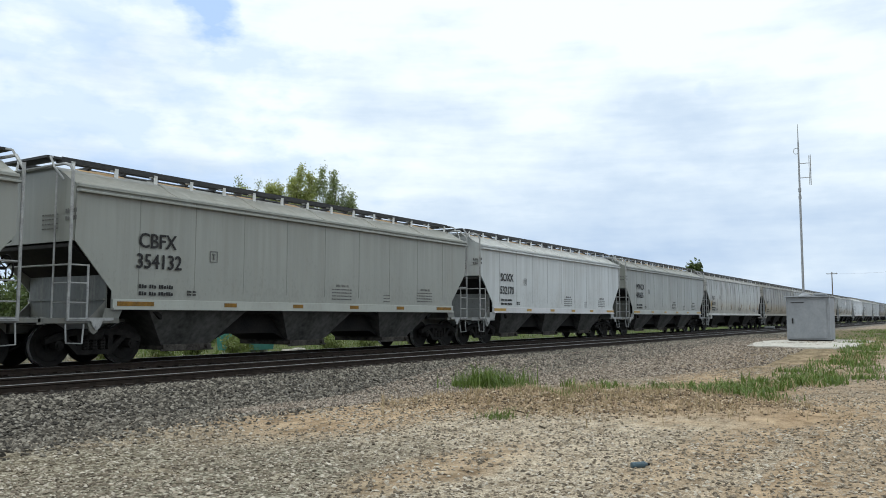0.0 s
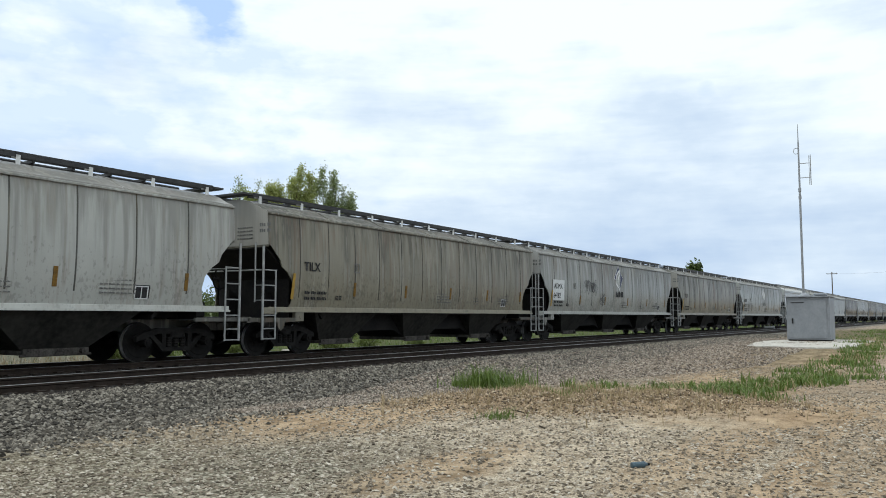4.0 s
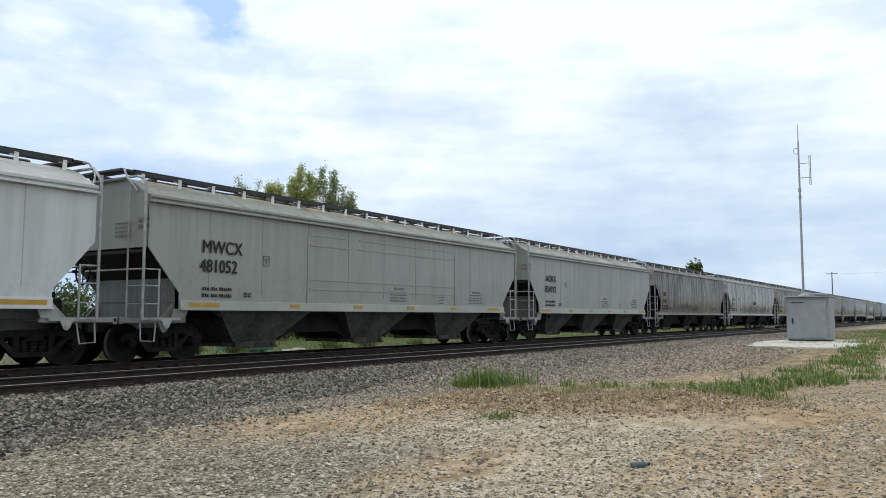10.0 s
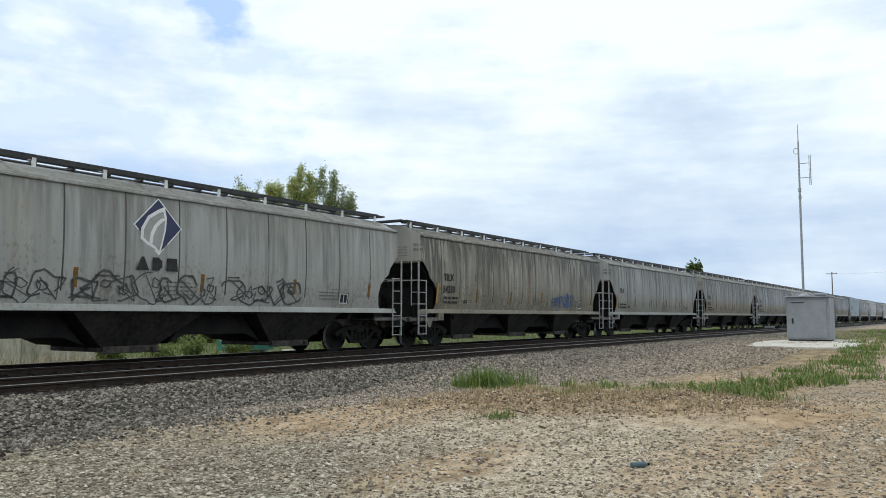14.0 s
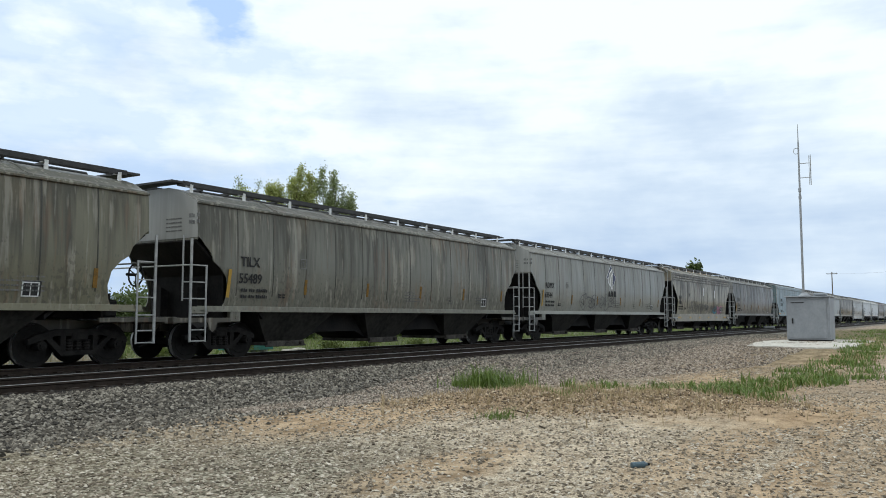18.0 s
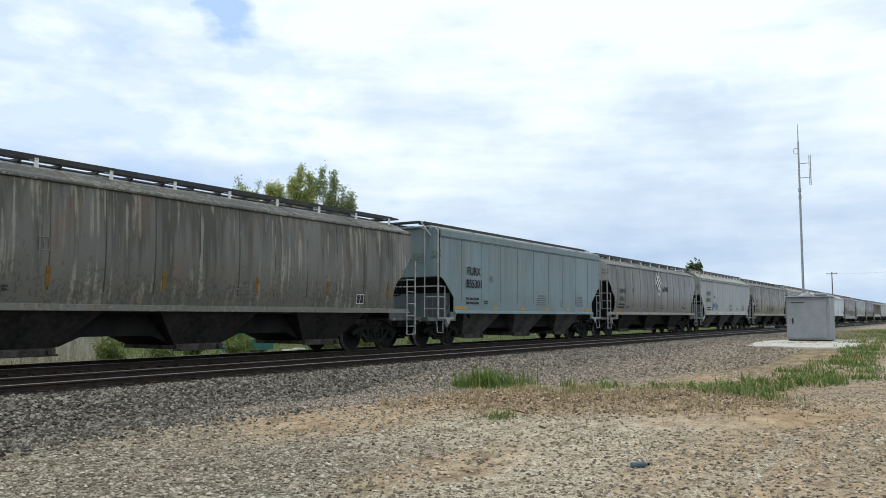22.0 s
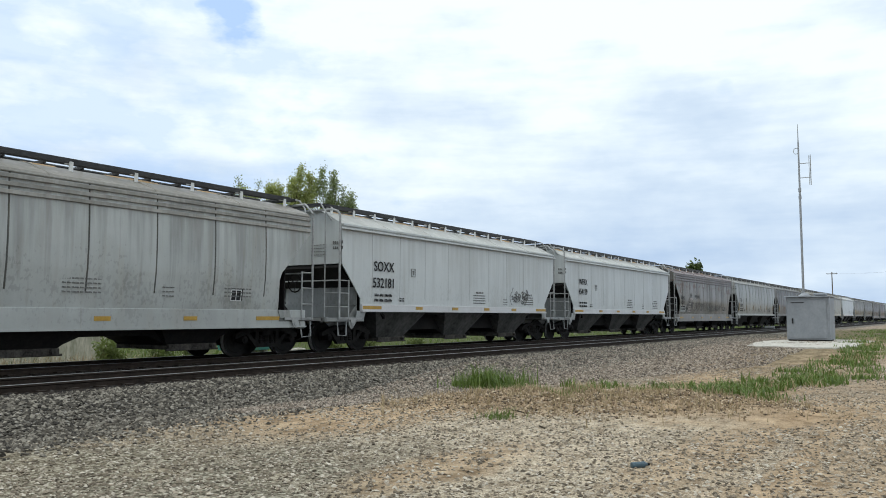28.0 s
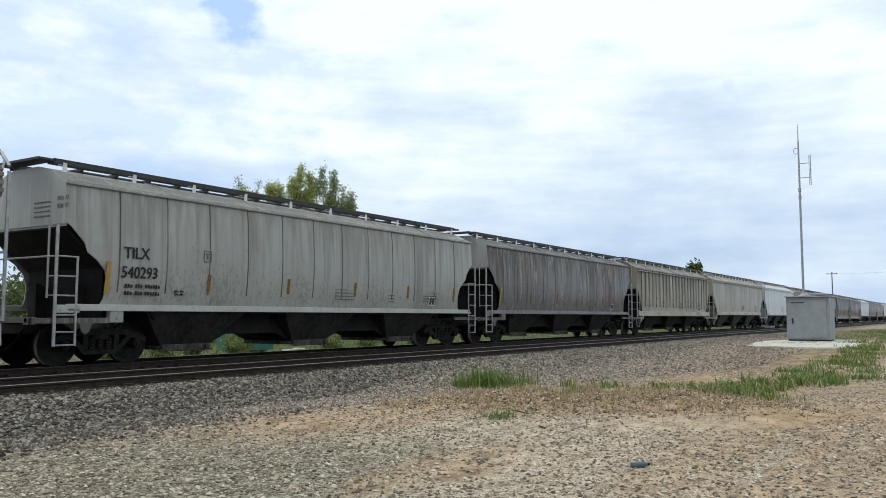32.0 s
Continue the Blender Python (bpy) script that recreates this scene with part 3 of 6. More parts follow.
def brake_wheel(bm):
    tube(bm, [(-0.3, -0.75 + 0.27 * math.cos(a * 0.524), 2.05 + 0.27 * math.sin(a * 0.524)) for a in range(13)], 0.022, 5)
    for a in (0.5, 2.6, 4.7):
        bar(bm, (-0.3, -0.75, 2.05), (-0.3, -0.75 + 0.27 * math.cos(a), 2.05 + 0.27 * math.sin(a)), 0.015, 5)
    bar(bm, (-0.3, -0.75, 2.05), (-0.05, -0.75, 2.05), 0.035)


def spilled_grain(bm, length, seed):
    """Flat heaps of spilled grain on the roof slope below the walkway."""
    rnd = random.Random(seed)
    x = -length / 2 + 0.6
    while x < length / 2 - 1.5:
        w, d = rnd.uniform(0.4, 1.6), rnd.uniform(0.05, 0.30)
        rows = []
        for u in (0, 0.25, 0.5, 0.75, 1.0):
            k = math.sin(u * math.pi) * d * rnd.uniform(0.6, 1.2) + 0.01
            rows.append([bm.verts.new(c) for c in ((x + u * w, -0.55, 4.50), (x + u * w, -0.62, 4.475 + k * 0.12), (x + u * w, -0.66 - k, 4.455 - k * 0.50 + 0.01))])
        for a, b in zip(rows, rows[1:]):
            for i in range(2):
                bm.faces.new((a[i], a[i + 1], b[i + 1], b[i]))
        x += w + rnd.uniform(0.0, 1.5)


def placard(bm):
    for c in ((0, 0.36, 0, 0.025), (0, 0.36, 0.275, 0.30), (0, 0.025, 0, 0.30), (0.335, 0.36, 0, 0.30), (0.17, 0.19, 0, 0.30)):
        box(bm, c[0], c[1], -0.004, 0.003, c[2], c[3])


def side_frame(bm, s):
    """Cast truck side: arched top chord, sagging bottom chord, pedestals over the journals."""
    y0, y1 = (s * 0.92, s * 1.06)
    y0, y1 = min(y0, y1), max(y0, y1)
    prism(bm, [(-1.16, 0.60), (-0.95, 0.70), (-0.5, 0.80), (0.5, 0.80), (0.95, 0.70), (1.16, 0.60), (1.16, 0.48), (0.95, 0.54), (0.55, 0.66), (-0.55, 0.66), (-0.95, 0.54), (-1.16, 0.48)], y0, y1)
    prism(bm, [(-0.80, 0.62), (-0.42, 0.24), (0.42, 0.24), (0.80, 0.62), (0.66, 0.62), (0.34, 0.34), (-0.34, 0.34), (-0.66, 0.62)], y0 + 0.01, y1 - 0.01)
    for x in (-0.38, 0.38):
        box(bm, x - 0.06, x + 0.06, y0 + 0.012, y1 - 0.012, 0.3, 0.7)
    for x in (-0.889, 0.889):
        bar(bm, (x, s * 0.90, 0.457), (x, s * 1.13, 0.457), 0.105, 12)
        bar(bm, (x, s * 1.10, 0.457), (x, s * 1.16, 0.457), 0.06, 6)


def spring(bm):
    """One coil spring, as a stack of turns."""
    rows = []
    for i in range(9):
        r = 0.088 if i % 2 else 0.070
        rows.append([bm.verts.new((r * math.cos(a * math.pi / 4), r * math.sin(a * math.pi / 4), 0.34 + i * 0.03)) for a in range(8)])
    for a, b in zip(rows, rows[1:]):
        for k in range(8):
            bm.faces.new((a[k], a[(k + 1) % 8], b[(k + 1) % 8], b[k]))


def bolster(bm):
    box(bm, -0.2, 0.2, -1.08, 1.08, 0.55, 0.74, 0.03)


def wheelset(bm):
    """Axle along y with two flanged wheels."""
    bar(bm, (0, -1.0, 0), (0, 1.0, 0), 0.08, 10)
    for s in (-1, 1):
        for y0, y1, r in ((0.655, 0.685, 0.485), (0.685, 0.79, 0.457)):
            bar(bm, (0, s * y0, 0), (0, s * y1, 0), r, 28)
        bar(bm, (0, s * 0.79, 0), (0, s * 0.80, 0), 0.36, 24, 0.34)
        bar(bm, (0, s * 0.80, 0), (0, s * 0.83, 0), 0.16, 14)
    for f in bm.faces:
        c = f.calc_center_median()
        if math.hypot(c.x, c.z) > 0.44 and abs(c.y) > 0.70:
            f.material_index = 1


def marks(bm, rows):
    """Small rows of unreadable stencil as bars: (x, z, width, height) on the near side at y = 0."""
    for x, z, w, h in rows:
        end, u, i = x + w, x, 0
        while u < end - 0.01:
            d = min(end - u, h * (0.62, 0.50, 0.66, 0.58, 0.44)[i % 5])
            box(bm, u, u + d, -0.003, 0.003, z - h / 2, z + h * (0.5, 0.5, 0.32)[i % 3])
            u, i = u + d + h * (0.9 if i % 9 in (2, 5) else 0.26), i + 1


def bubble(rnd, x, z, rx, rz, n=18):
    """A wobbly closed outline."""
    p1, p2, a1, a2 = rnd.uniform(0, 6.3), rnd.uniform(0, 6.3), rnd.uniform(0.1, 0.35), rnd.uniform(0.05, 0.2)
    return [(x + rx * (1 + a1 * math.sin(2 * u + p1) + a2 * math.sin(3 * u + p2)) * math.cos(u), z + rz * (1 + a1 * math.cos(2 * u + p2) + a2 * math.sin(5 * u + p1)) * math.sin(u)) for u in [i * 2 * math.pi / n for i in range(n)]]


def scrawl(bm, seed, wide, tall, letters, fill=False):
    """Overlapping spray-can bubbles and slashes on a flat side, too tangled to read; with fill, only their coloured insides."""
    rnd = random.Random(seed)

    def line(pts, w):
        for a, b in zip(pts, pts[1:]):
            a, b = Vector((a[0], 0, a[1])), Vector((b[0], 0, b[1]))
            if (b - a).length < 0.004:
                continue
            t = (b - a).normalized()
            d = t.cross(Vector((0, 1, 0))) * w
            bm.faces.new([bm.verts.new(c) for c in (a - d - t * w * 0.5, b - d + t * w * 0.5, b + d + t * w * 0.5, a + d - t * w * 0.5)])
    step = wide / letters
    for i in range(letters):
        x, h = step * (i + 0.5) + rnd.uniform(-.25, .25) * step, tall * rnd.uniform(0.7, 1.0)
        out = bubble(rnd, x, h * 0.5, step * rnd.uniform(0.4, 0.75), h * rnd.uniform(0.38, 0.55))
        hole = bubble(rnd, x + step * rnd.uniform(-.1, .1), h * rnd.uniform(0.4, 0.65), step * 0.2, h * 0.15, 10)
        cuts = [[(x + step * rnd.uniform(-.6, .6), h * rnd.uniform(0, 1)) for _ in range(3)] for _ in range(2)]
        w = rnd.uniform(0.014, 0.030)
        if fill:
            bm.faces.new([bm.verts.new((a, 0.003, b)) for a, b in out])
            continue
        cut = rnd.randrange(len(out))
        line((out + out)[cut:cut + rnd.randrange(10, len(out) + 1)], w)
        if rnd.random() < 0.6:
            line(hole + hole[:1], w * 0.8)
        for c in cuts:
            line(c, w * 0.7)


def striped_block(bm, seed, wide, tall):
    """Slanting sprayed bars, one above another."""
    rnd = random.Random(seed)
    for i in range(6):
        z, x = tall * (i + 0.15) / 6, rnd.uniform(0.25, 0.45) * wide
        w, d = wide * rnd.uniform(0.4, 0.62), tall * 0.09
        prism(bm, [(x, z), (x + w, z + rnd.uniform(-.03, .05)), (x + w * 1.02, z + d), (x + 0.03, z + d + rnd.uniform(0, .03))], -0.003, 0.003)


SPRAY_WHITE = grainy("spray_white", (0.22, 0.19, 0.18), (0.52, 0.48, 0.45), 9, 0.7, 0.0, 0.05)
SPRAY = grainy("spray_black", (0.045, 0.045, 0.048), (0.13, 0.13, 0.125), 6, 0.6, 0.0, 0.05)
SPRAY_BLUE = grainy("spray_blue", (0.02, 0.07, 0.24), (0.05, 0.14, 0.36), 6, 0.6, 0.0, 0.05)
SPRAY_TEAL = grainy("spray_teal", (0.02, 0.13, 0.20), (0.05, 0.26, 0.34), 6, 0.6, 0.0, 0.05)
SPRAY_PINK = grainy("spray_pink", (0.28, 0.08, 0.16), (0.46, 0.20, 0.28), 6, 0.6, 0.0, 0.05)
EMBLEM_BLUE = grainy("emblem_blue", (0.012, 0.018, 0.060), (0.022, 0.032, 0.090), 5, 0.6, 0.0, 0.05)
EMBLEM_GREY = grainy("emblem_grey", (0.24, 0.25, 0.235), (0.34, 0.345, 0.325), 5, 0.6, 0.0, 0.05)
EMBLEM_WHITE = grainy("emblem_white", (0.62, 0.63, 0.62), (0.75, 0.75, 0.74), 5, 0.6, 0.0, 0.05)


def diamond(bm, r):
    bm.faces.new([bm.verts.new(c) for c in ((-r, 0, 0), (0, 0, -r), (r, 0, 0), (0, 0, r))])


LEAF_RIM = [(-0.78, -0.50), (-0.74, -0.10), (-0.46, 0.36), (0.0, 0.64), (0.27, 0.76), (0.37, 0.34), (0.32, -0.12), (0.17, -0.66), (0.04, -1.06), (-0.16, -0.84), (-0.48, -0.70)]


def leaf_shape(bm, r, part_of=1.0):
    """The pointed leaf of the logo, whole or drawn in towards its middle."""
    bm.faces.new([bm.verts.new(((-0.1 + (x + 0.1) * part_of) * r, 0, (-0.22 + (z + 0.22) * part_of) * r)) for x, z in LEAF_RIM])


def leaf_vein(bm, r):
    """A curved rib up the leaf."""
    for (a, b), (c, d) in zip(LEAF_VEIN, LEAF_VEIN[1:]):
        bm.faces.new([bm.verts.new((x * r, 0, z * r)) for x, z in ((a, b), (c, d), (c + 0.13, d - 0.06), (a + 0.13, b - 0.06))])


LEAF_VEIN = [(-0.42, -0.62), (-0.36, -0.28), (-0.20, 0.04), (0.04, 0.26), (0.20, 0.34)]


def word_block(bm, u):
    """One of the three plain shapes under the logo."""
    if u < 0:
        pts = [(-0.16, -0.18), (0.16, -0.18), (0.03, 0.12), (-0.03, 0.12)]
    elif u == 0:
        pts = [(-0.14, -0.18), (0.02, -0.18), (0.12, -0.10), (0.12, 0.04), (0.02, 0.12), (-0.14, 0.12)]
    else:
        pts = [(-0.16, -0.18), (0.16, -0.18), (0.14, 0.12), (-0.14, 0.12)]
    prism(bm, pts, -0.003, 0.003)


def tall_diamond(bm, w, h, cx=0.0, cz=0.0):
    bm.faces.new([bm.verts.new(c) for c in ((cx - w, 0, cz), (cx, 0, cz - h), (cx + w, 0, cz), (cx, 0, cz + h))])


def side_y(kind, z):
    return -between(KINDS[kind]["side"], z)


def lean(kind, x, z, off=0.006):
    """A pose on the near side at (x, z), leaning with the sheet."""
    dz = 0.05
    dy = side_y(kind, z + dz) - side_y(kind, z - dz)
    a = math.degrees(math.atan2(-dy, 2 * dz))
    return pose(x, side_y(kind, z) - off, z, a, 0, 0)


def hopper_car(left, right, kind, colour, dirt, text=(), emblem="", spray=None, label="", dust=False, stripes=(), roof=None):
    """A covered hopper that stands at the start with its body from left to right along the track."""
    k, length = KINDS[kind], round(right - left, 1)
    half = length / 2
    car = new("hopper_car")
    tagged(car, label, "freight car", "hopper cars of the train")
    paint = (*colour, dirt)
    coat = RUSTED_PAINT if text and text[0] == "CEFX" else PAINT if text and text[-1] == "7960" else {"round": WORN_PAINT, "deep": TORN_PAINT, "ribbed": TORN_PAINT}.get(kind, PAINT)
    seam = (*[c * (0.16 if kind in ("round", "deep") else 0.78) for c in colour], min(1.0, dirt + 0.2))
    # the car's paint darkened for shade in the end recesses, with extra dirt
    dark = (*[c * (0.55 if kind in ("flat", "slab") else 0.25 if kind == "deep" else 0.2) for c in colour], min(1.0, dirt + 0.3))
    piece("body", shared(("body", kind, length, coat.name), lambda b: shell(b, kind, length), coat, True), car, colour=paint)
    piece("roof", shared(("roof", kind, length, coat.name), lambda b: roof_sheet(b, kind, length), coat if coat == RUSTED_PAINT else PAINT), car, colour=roof or (*[c * f for c, f in zip(colour, (0.70, 0.66, 0.64) if kind != "flat" else (0.95, 0.91, 0.86))], min(1.0, dirt * 1.6)))
    for turn in (0, 180):
        m = pose(0, 0, 0, 0, 0, turn)
        # slope sheets face down; their shade is put into the near-black colour
        piece("slope_sheet", shared(("slope_sheet", kind, length), lambda b: slope_plate(b, kind, length), GRIME_AND_SHADE), car, m)
        # bulkheads carry the recess shade in their colour
        piece("end_web", shared(("end_web", kind, length), lambda b: end_web(b, kind, length), PAINT if kind in ("flat", "slab") else GRIME_AND_SHADE), car, m, dark)
        piece("side_sill", shared(("side_sill", kind, length, coat.name), lambda b: side_sill(b, kind, length), coat), car, m, (*[min(0.6, c * (1.3 if kind != "deep" else 1.0)) for c in colour], dirt * 0.7))
        for z0, z1, out in eave_strips(kind):
            piece("eave_strip", shared(("eave_strip", kind, length, z0, coat.name), lambda b: eave_strip(b, kind, length, z0, z1, out), coat), car, m, paint if roof is None else tuple(0.3 * a + 0.7 * b for a, b in zip(paint, roof)))
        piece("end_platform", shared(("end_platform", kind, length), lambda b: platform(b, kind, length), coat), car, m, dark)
        at = m @ pose(-half, 0, 0)
        piece("ladder", shared(("ladder", kind), lambda b: ladder(b, kind), PALE), car, at)
        piece("end_ladder", shared(("end_ladder", kind), lambda b: end_ladder(b, kind), PALE), car, at)
        if kind != "round":
            piece("stirrup_step", shared("stirrup_step", stirrup, PALE), car, at)
        else:
            piece("end_sheet", shared(("end_sheet", kind), lambda b: end_sheet(b, kind), PAINT), car, at, (*[0.23 + 0.65 * c for c in colour], 0.35), label="pale cleaner end sheet")
            piece("sill_end", shared("sill_end", sill_end, PAINT), car, at, (*[c * 1.1 for c in colour], dirt * 0.7))
            piece("jack_pad", shared("jack_pad", jack_pad, PAINT), car, m @ pose(-half + 1.27, 0, 0), paint)
        piece("coupler", shared("coupler", coupler, TRUCK), car, at)
        piece("brake_hose", shared("brake_hose", brake_hose, GRIME_AND_SHADE), car, at)
        if kind != "round":
            piece("corner_rail", shared("corner_rail", corner_rail, PALE), car, at @ pose(0, 0, -k["drop"]))
    # ladders of the other hand, at the far end of the near side
    flip = pose(half, 0, 0) @ Matrix.Diagonal((-1, 1, 1, 1))
    piece("ladder", shared(("ladder", kind), None, None), car, flip)
    if kind != "round":
        piece("stirrup_step", shared("stirrup_step", None, None), car, flip)
        for m in (pose(-half, 0, 0), flip):
            piece("corner_plate", shared("corner_plate", corner_plate, PALE), car, m, label="pale corner plate with a jacking eye")
            piece("sill_foot", shared("sill_foot", sill_foot, PAINT), car, m, (*[c * 0.7 for c in colour], 0.5))
        piece("corner_rail", shared("corner_rail", None, None), car, flip @ pose(0, 0, -k["drop"]))
    for name, make in (("air_tank", air_tank), ("brake_valve", brake_valve), ("brake_wheel", brake_wheel)):
        piece(name, shared(name, make, GRIME_AND_SHADE), car, flip)
    pitch, wide = round(length * 0.274, 2), round(length * 0.193, 2)
    for i in (-0.5, 0.5):
        piece("cross_ridge", shared(("cross_ridge", pitch), lambda b: cross_ridge(b, pitch - wide), GRIME_AND_SHADE), car, pose(i * pitch - 0.1, 0, 0))
    for i in range(3):
        bay = piece("hopper_bay", shared(("hopper_bay", wide, kind), lambda b: hopper_bay(b, wide), {"flat": HOPPER_GREY, "slab": HOPPER_GREY, "deep": GRIME_AND_SHADE}.get(kind, HOPPER_SHADED)), car, pose((i - 1) * pitch - 0.1, 0, 0))
        piece("outlet_gate", shared("outlet_gate", outlet, GATE), bay)
    top = pose(0, 0, -k["drop"])
    piece("walkway", shared(("walkway", length), lambda b: walkway(b, length), GRATE), car, top)
    piece("hatch_trough", shared(("hatch_trough", length), lambda b: hatch_trough(b, length), GRATE), car, top)
    if dust:
        piece("spilled_grain", shared(("spilled_grain", length), lambda b: spilled_grain(b, length, int(length * 10)), GRAIN_DUST), car, top, label="tan spilled grain")["kind"] = "stuff"
    n = round(length / (1.08 if kind == "flat" else 1.62))
    for i in range(n):
        piece("walkway_bracket", shared(("walkway_bracket", kind == "slab"), bracket, GRATE if kind == "slab" else WHITE_STEEL), car, top @ pose(-half + 0.36 + i * (length - 0.66) / (n - 1), 0, 0))
    gap = length / (k["seams"] + 1)
    for i in range(k["seams"]):
        piece("side_rib" if kind == "ribbed" else "weld_seam", shared(("weld_seam", kind), lambda b: seam_strip(b, kind), coat), car, pose(-half + gap * (i + 1), 0, 0), seam)
    # trucks
    for x in (-half + k["truck"], half - k["truck"]):
        truck = piece("truck", shared("truck_bolster", bolster, TRUCK), car, pose(x, 0, 0))
        for s in (-1, 1):
            piece("side_frame", shared(("side_frame", s), lambda b, s=s: side_frame(b, s), TRUCK), truck)
            for u in (-0.2, 0.0, 0.2):
                if s < 0 or u == 0.0:
                    piece("spring", shared("spring", spring, TRUCK), truck, pose(u, s * 0.99, 0))
        for a in (-0.889, 0.889):
            me = shared("wheelset", wheelset, TREAD)
            if len(me.materials) < 2:
                me.materials.append(TREAD_TOP)
            w = piece("wheelset", me, truck, pose(a, 0, 0.457))
            WHEELS.append((w, a, (left + right) / 2 + x + a))
    # reflectors
    yy = -k["side"][0][1] - 0.06
    sooty = bool(text) and text[0] == "CBFX"
    z = sum(k["sill"]) / 2
    if kind == "slab":
        z, yy = 1.40, -k["side"][0][1] - 0.012
    if kind in ("flat", "deep", "slab") or "low" in stripes:
        for f, w in ((1.02, 0.95), (4.05, 0.4), (6.5, 0.4), (8.95, 0.4), (11.33, 0.4), (13.7, 0.95)):
            piece("reflector", shared(("reflector", w, sooty), lambda b, w=w: box(b, 0, w, -0.006, 0.004, -0.05, 0.05), OCHRE if sooty else YELLOW), car, pose(-half + f * length / 15.7, yy, z), label="yellow reflective strip")
    if kind == "round" and "tall" in stripes:
        for i, f in enumerate((0.98, 3.8, 6.6, 9.5, 12.3, 15.2)):
            big = i == 0
            piece("reflector", shared(("tall_reflector", big), lambda b, big=big: box(b, -0.05, 0.05, -0.006, 0.004, 0, 0.72 if big else 0.42), YELLOW if big else OCHRE), car, lean(kind, -half + f * length / 16.5, 1.55 if big else 1.68, 0.012), label="yellow upright reflective strip" if big else "dirty ochre upright strip")
    if kind not in ("flat", "slab"):
        piece("placard", shared("placard", placard, EMBLEM_WHITE), car, lean(kind, half - 2.9, 1.46, 0.012), label="white stencilled panel frame")
        piece("placard_field", shared("placard_field", lambda b: box(b, 0.02, 0.40, -0.003, 0.003, 0.02, 0.32), INK), car, lean(kind, half - 2.9, 1.46, 0.010), label="black panel field")
    # lettering and stencils
    for i, word in enumerate(text):
        size = SIZES.get(text[0], 0.36)
        x0 = -half + {"flat": 1.53, "slab": 1.85, "round": 1.36, "deep": 1.30, "ribbed": 1.4}[kind] - (0.06 if i and kind != "deep" else 0) + (0.22 if emblem == "black" else 0)
        me = strokes(word, 1)
        if i == 0 and text[0] + text[-1] in ("ADMX64182", "CEFX10111"):
            low = text[0] == "CEFX"
            piece("number_patch", shared(("number_patch", low), lambda b: box(b, -0.1, 1.15, -0.004, 0.004, -0.21 if low else -0.47, 0.21 if low else 0.47, 0.003), PALE if low else WHITE_STEEL), car, lean(kind, x0 - 0.02, 1.60 if low else 2.29, 0.026), label="pale repainted panel")
        if not me.materials:
            me.materials.append(INK)
        z = (2.63, 2.16)[i] if kind in ("flat", "slab") else (2.36, 1.93)[i] if kind == "round" else (2.22, 1.90)[i]
        if text[0] == "SOXX":
            z -= 0.12 + 0.05 * i
        piece("lettering", me, car, lean(kind, x0, z, 0.034) @ pose(0, 0, 0, 90, 0, 0) @ Matrix.Diagonal((size * 0.9, size, size, 1)), label="black painted lettering")
    if text:
        piece("weight_stencil", shared(("weight_stencil", kind), lambda b: marks(b, [(0, 0.09, 0.95, 0.085), (0, -0.07, 0.95, 0.085), (1.35, 0.0, 0.26, 0.05), (1.35, -0.07, 0.26, 0.05)]), INK), car, lean(kind, -half + {"flat": 1.58, "slab": 1.80, "deep": 1.30}.get(kind, 1.42), 1.66, 0.036), label="black weight stencil")["kind"] = "stuff"
    rows = []
    for x in (0.02, 0.30):
        rows += [(x * length + 0.2, 1.98, 0.55, 0.075)] + [(x * length, 1.87 - 0.095 * j, 0.9, 0.035) for j in range(4)]
    rows += [(length * 0.18, 1.75 - 0.1 * j, 0.35, 0.03) for j in range(3)]
    piece("stencil", shared(("stencil", length), lambda b: marks(b, rows), FAINT), car, pose(0, side_y(kind, 1.8) - 0.012, 0))["kind"] = "stuff"
    if text:
        piece("boxed_mark", shared("boxed_mark", lambda b: [box(b, *c) for c in ((0, 0.24, -0.004, 0.003, 0, 0.02), (0, 0.24, -0.004, 0.003, 0.26, 0.28), (0, 0.02, -0.004, 0.003, 0.02, 0.26), (0.22, 0.24, -0.004, 0.003, 0.02, 0.26), (0.07, 0.17, -0.004, 0.003, 0.18, 0.205), (0.105, 0.135, -0.004, 0.003, 0.06, 0.18))], FAINT), car, lean(kind, -half + 3.6, 2.40, 0.022))
    if text and text[-1] == "8986":
        for x, z in ((-0.26, 2.55), (2.74, 2.45)):
            piece("paper_label", shared("paper_label", lambda b: box(b, -0.075, 0.075, -0.003, 0.003, 0, 0.56), EMBLEM_WHITE), car, lean(kind, x, z, 0.02), label="torn white pasted label")
    if text and text[-1] == "481052":
        for z, x0, x1 in ((3.40, -3.5, -1.75), (3.10, -3.5, -1.75), (3.40, -1.3, 4.2), (3.12, -1.35, 4.2), (2.12, -3.5, 4.2), (1.85, -3.5, 4.2)):
            piece("panel_ridge", shared(("panel_ridge", x0, x1), lambda b: box(b, x0, x1, -0.012, 0.004, -0.022, 0.022, 0.004), PAINT), car, lean(kind, 0, z, 0.004), paint)
        for x in (-3.6, 4.3):
            piece("panel_ridge", shared("panel_upright", lambda b: box(b, -0.02, 0.02, -0.012, 0.004, -1.0, 0.9, 0.004), PAINT), car, lean(kind, x, 2.45, 0.004), paint)
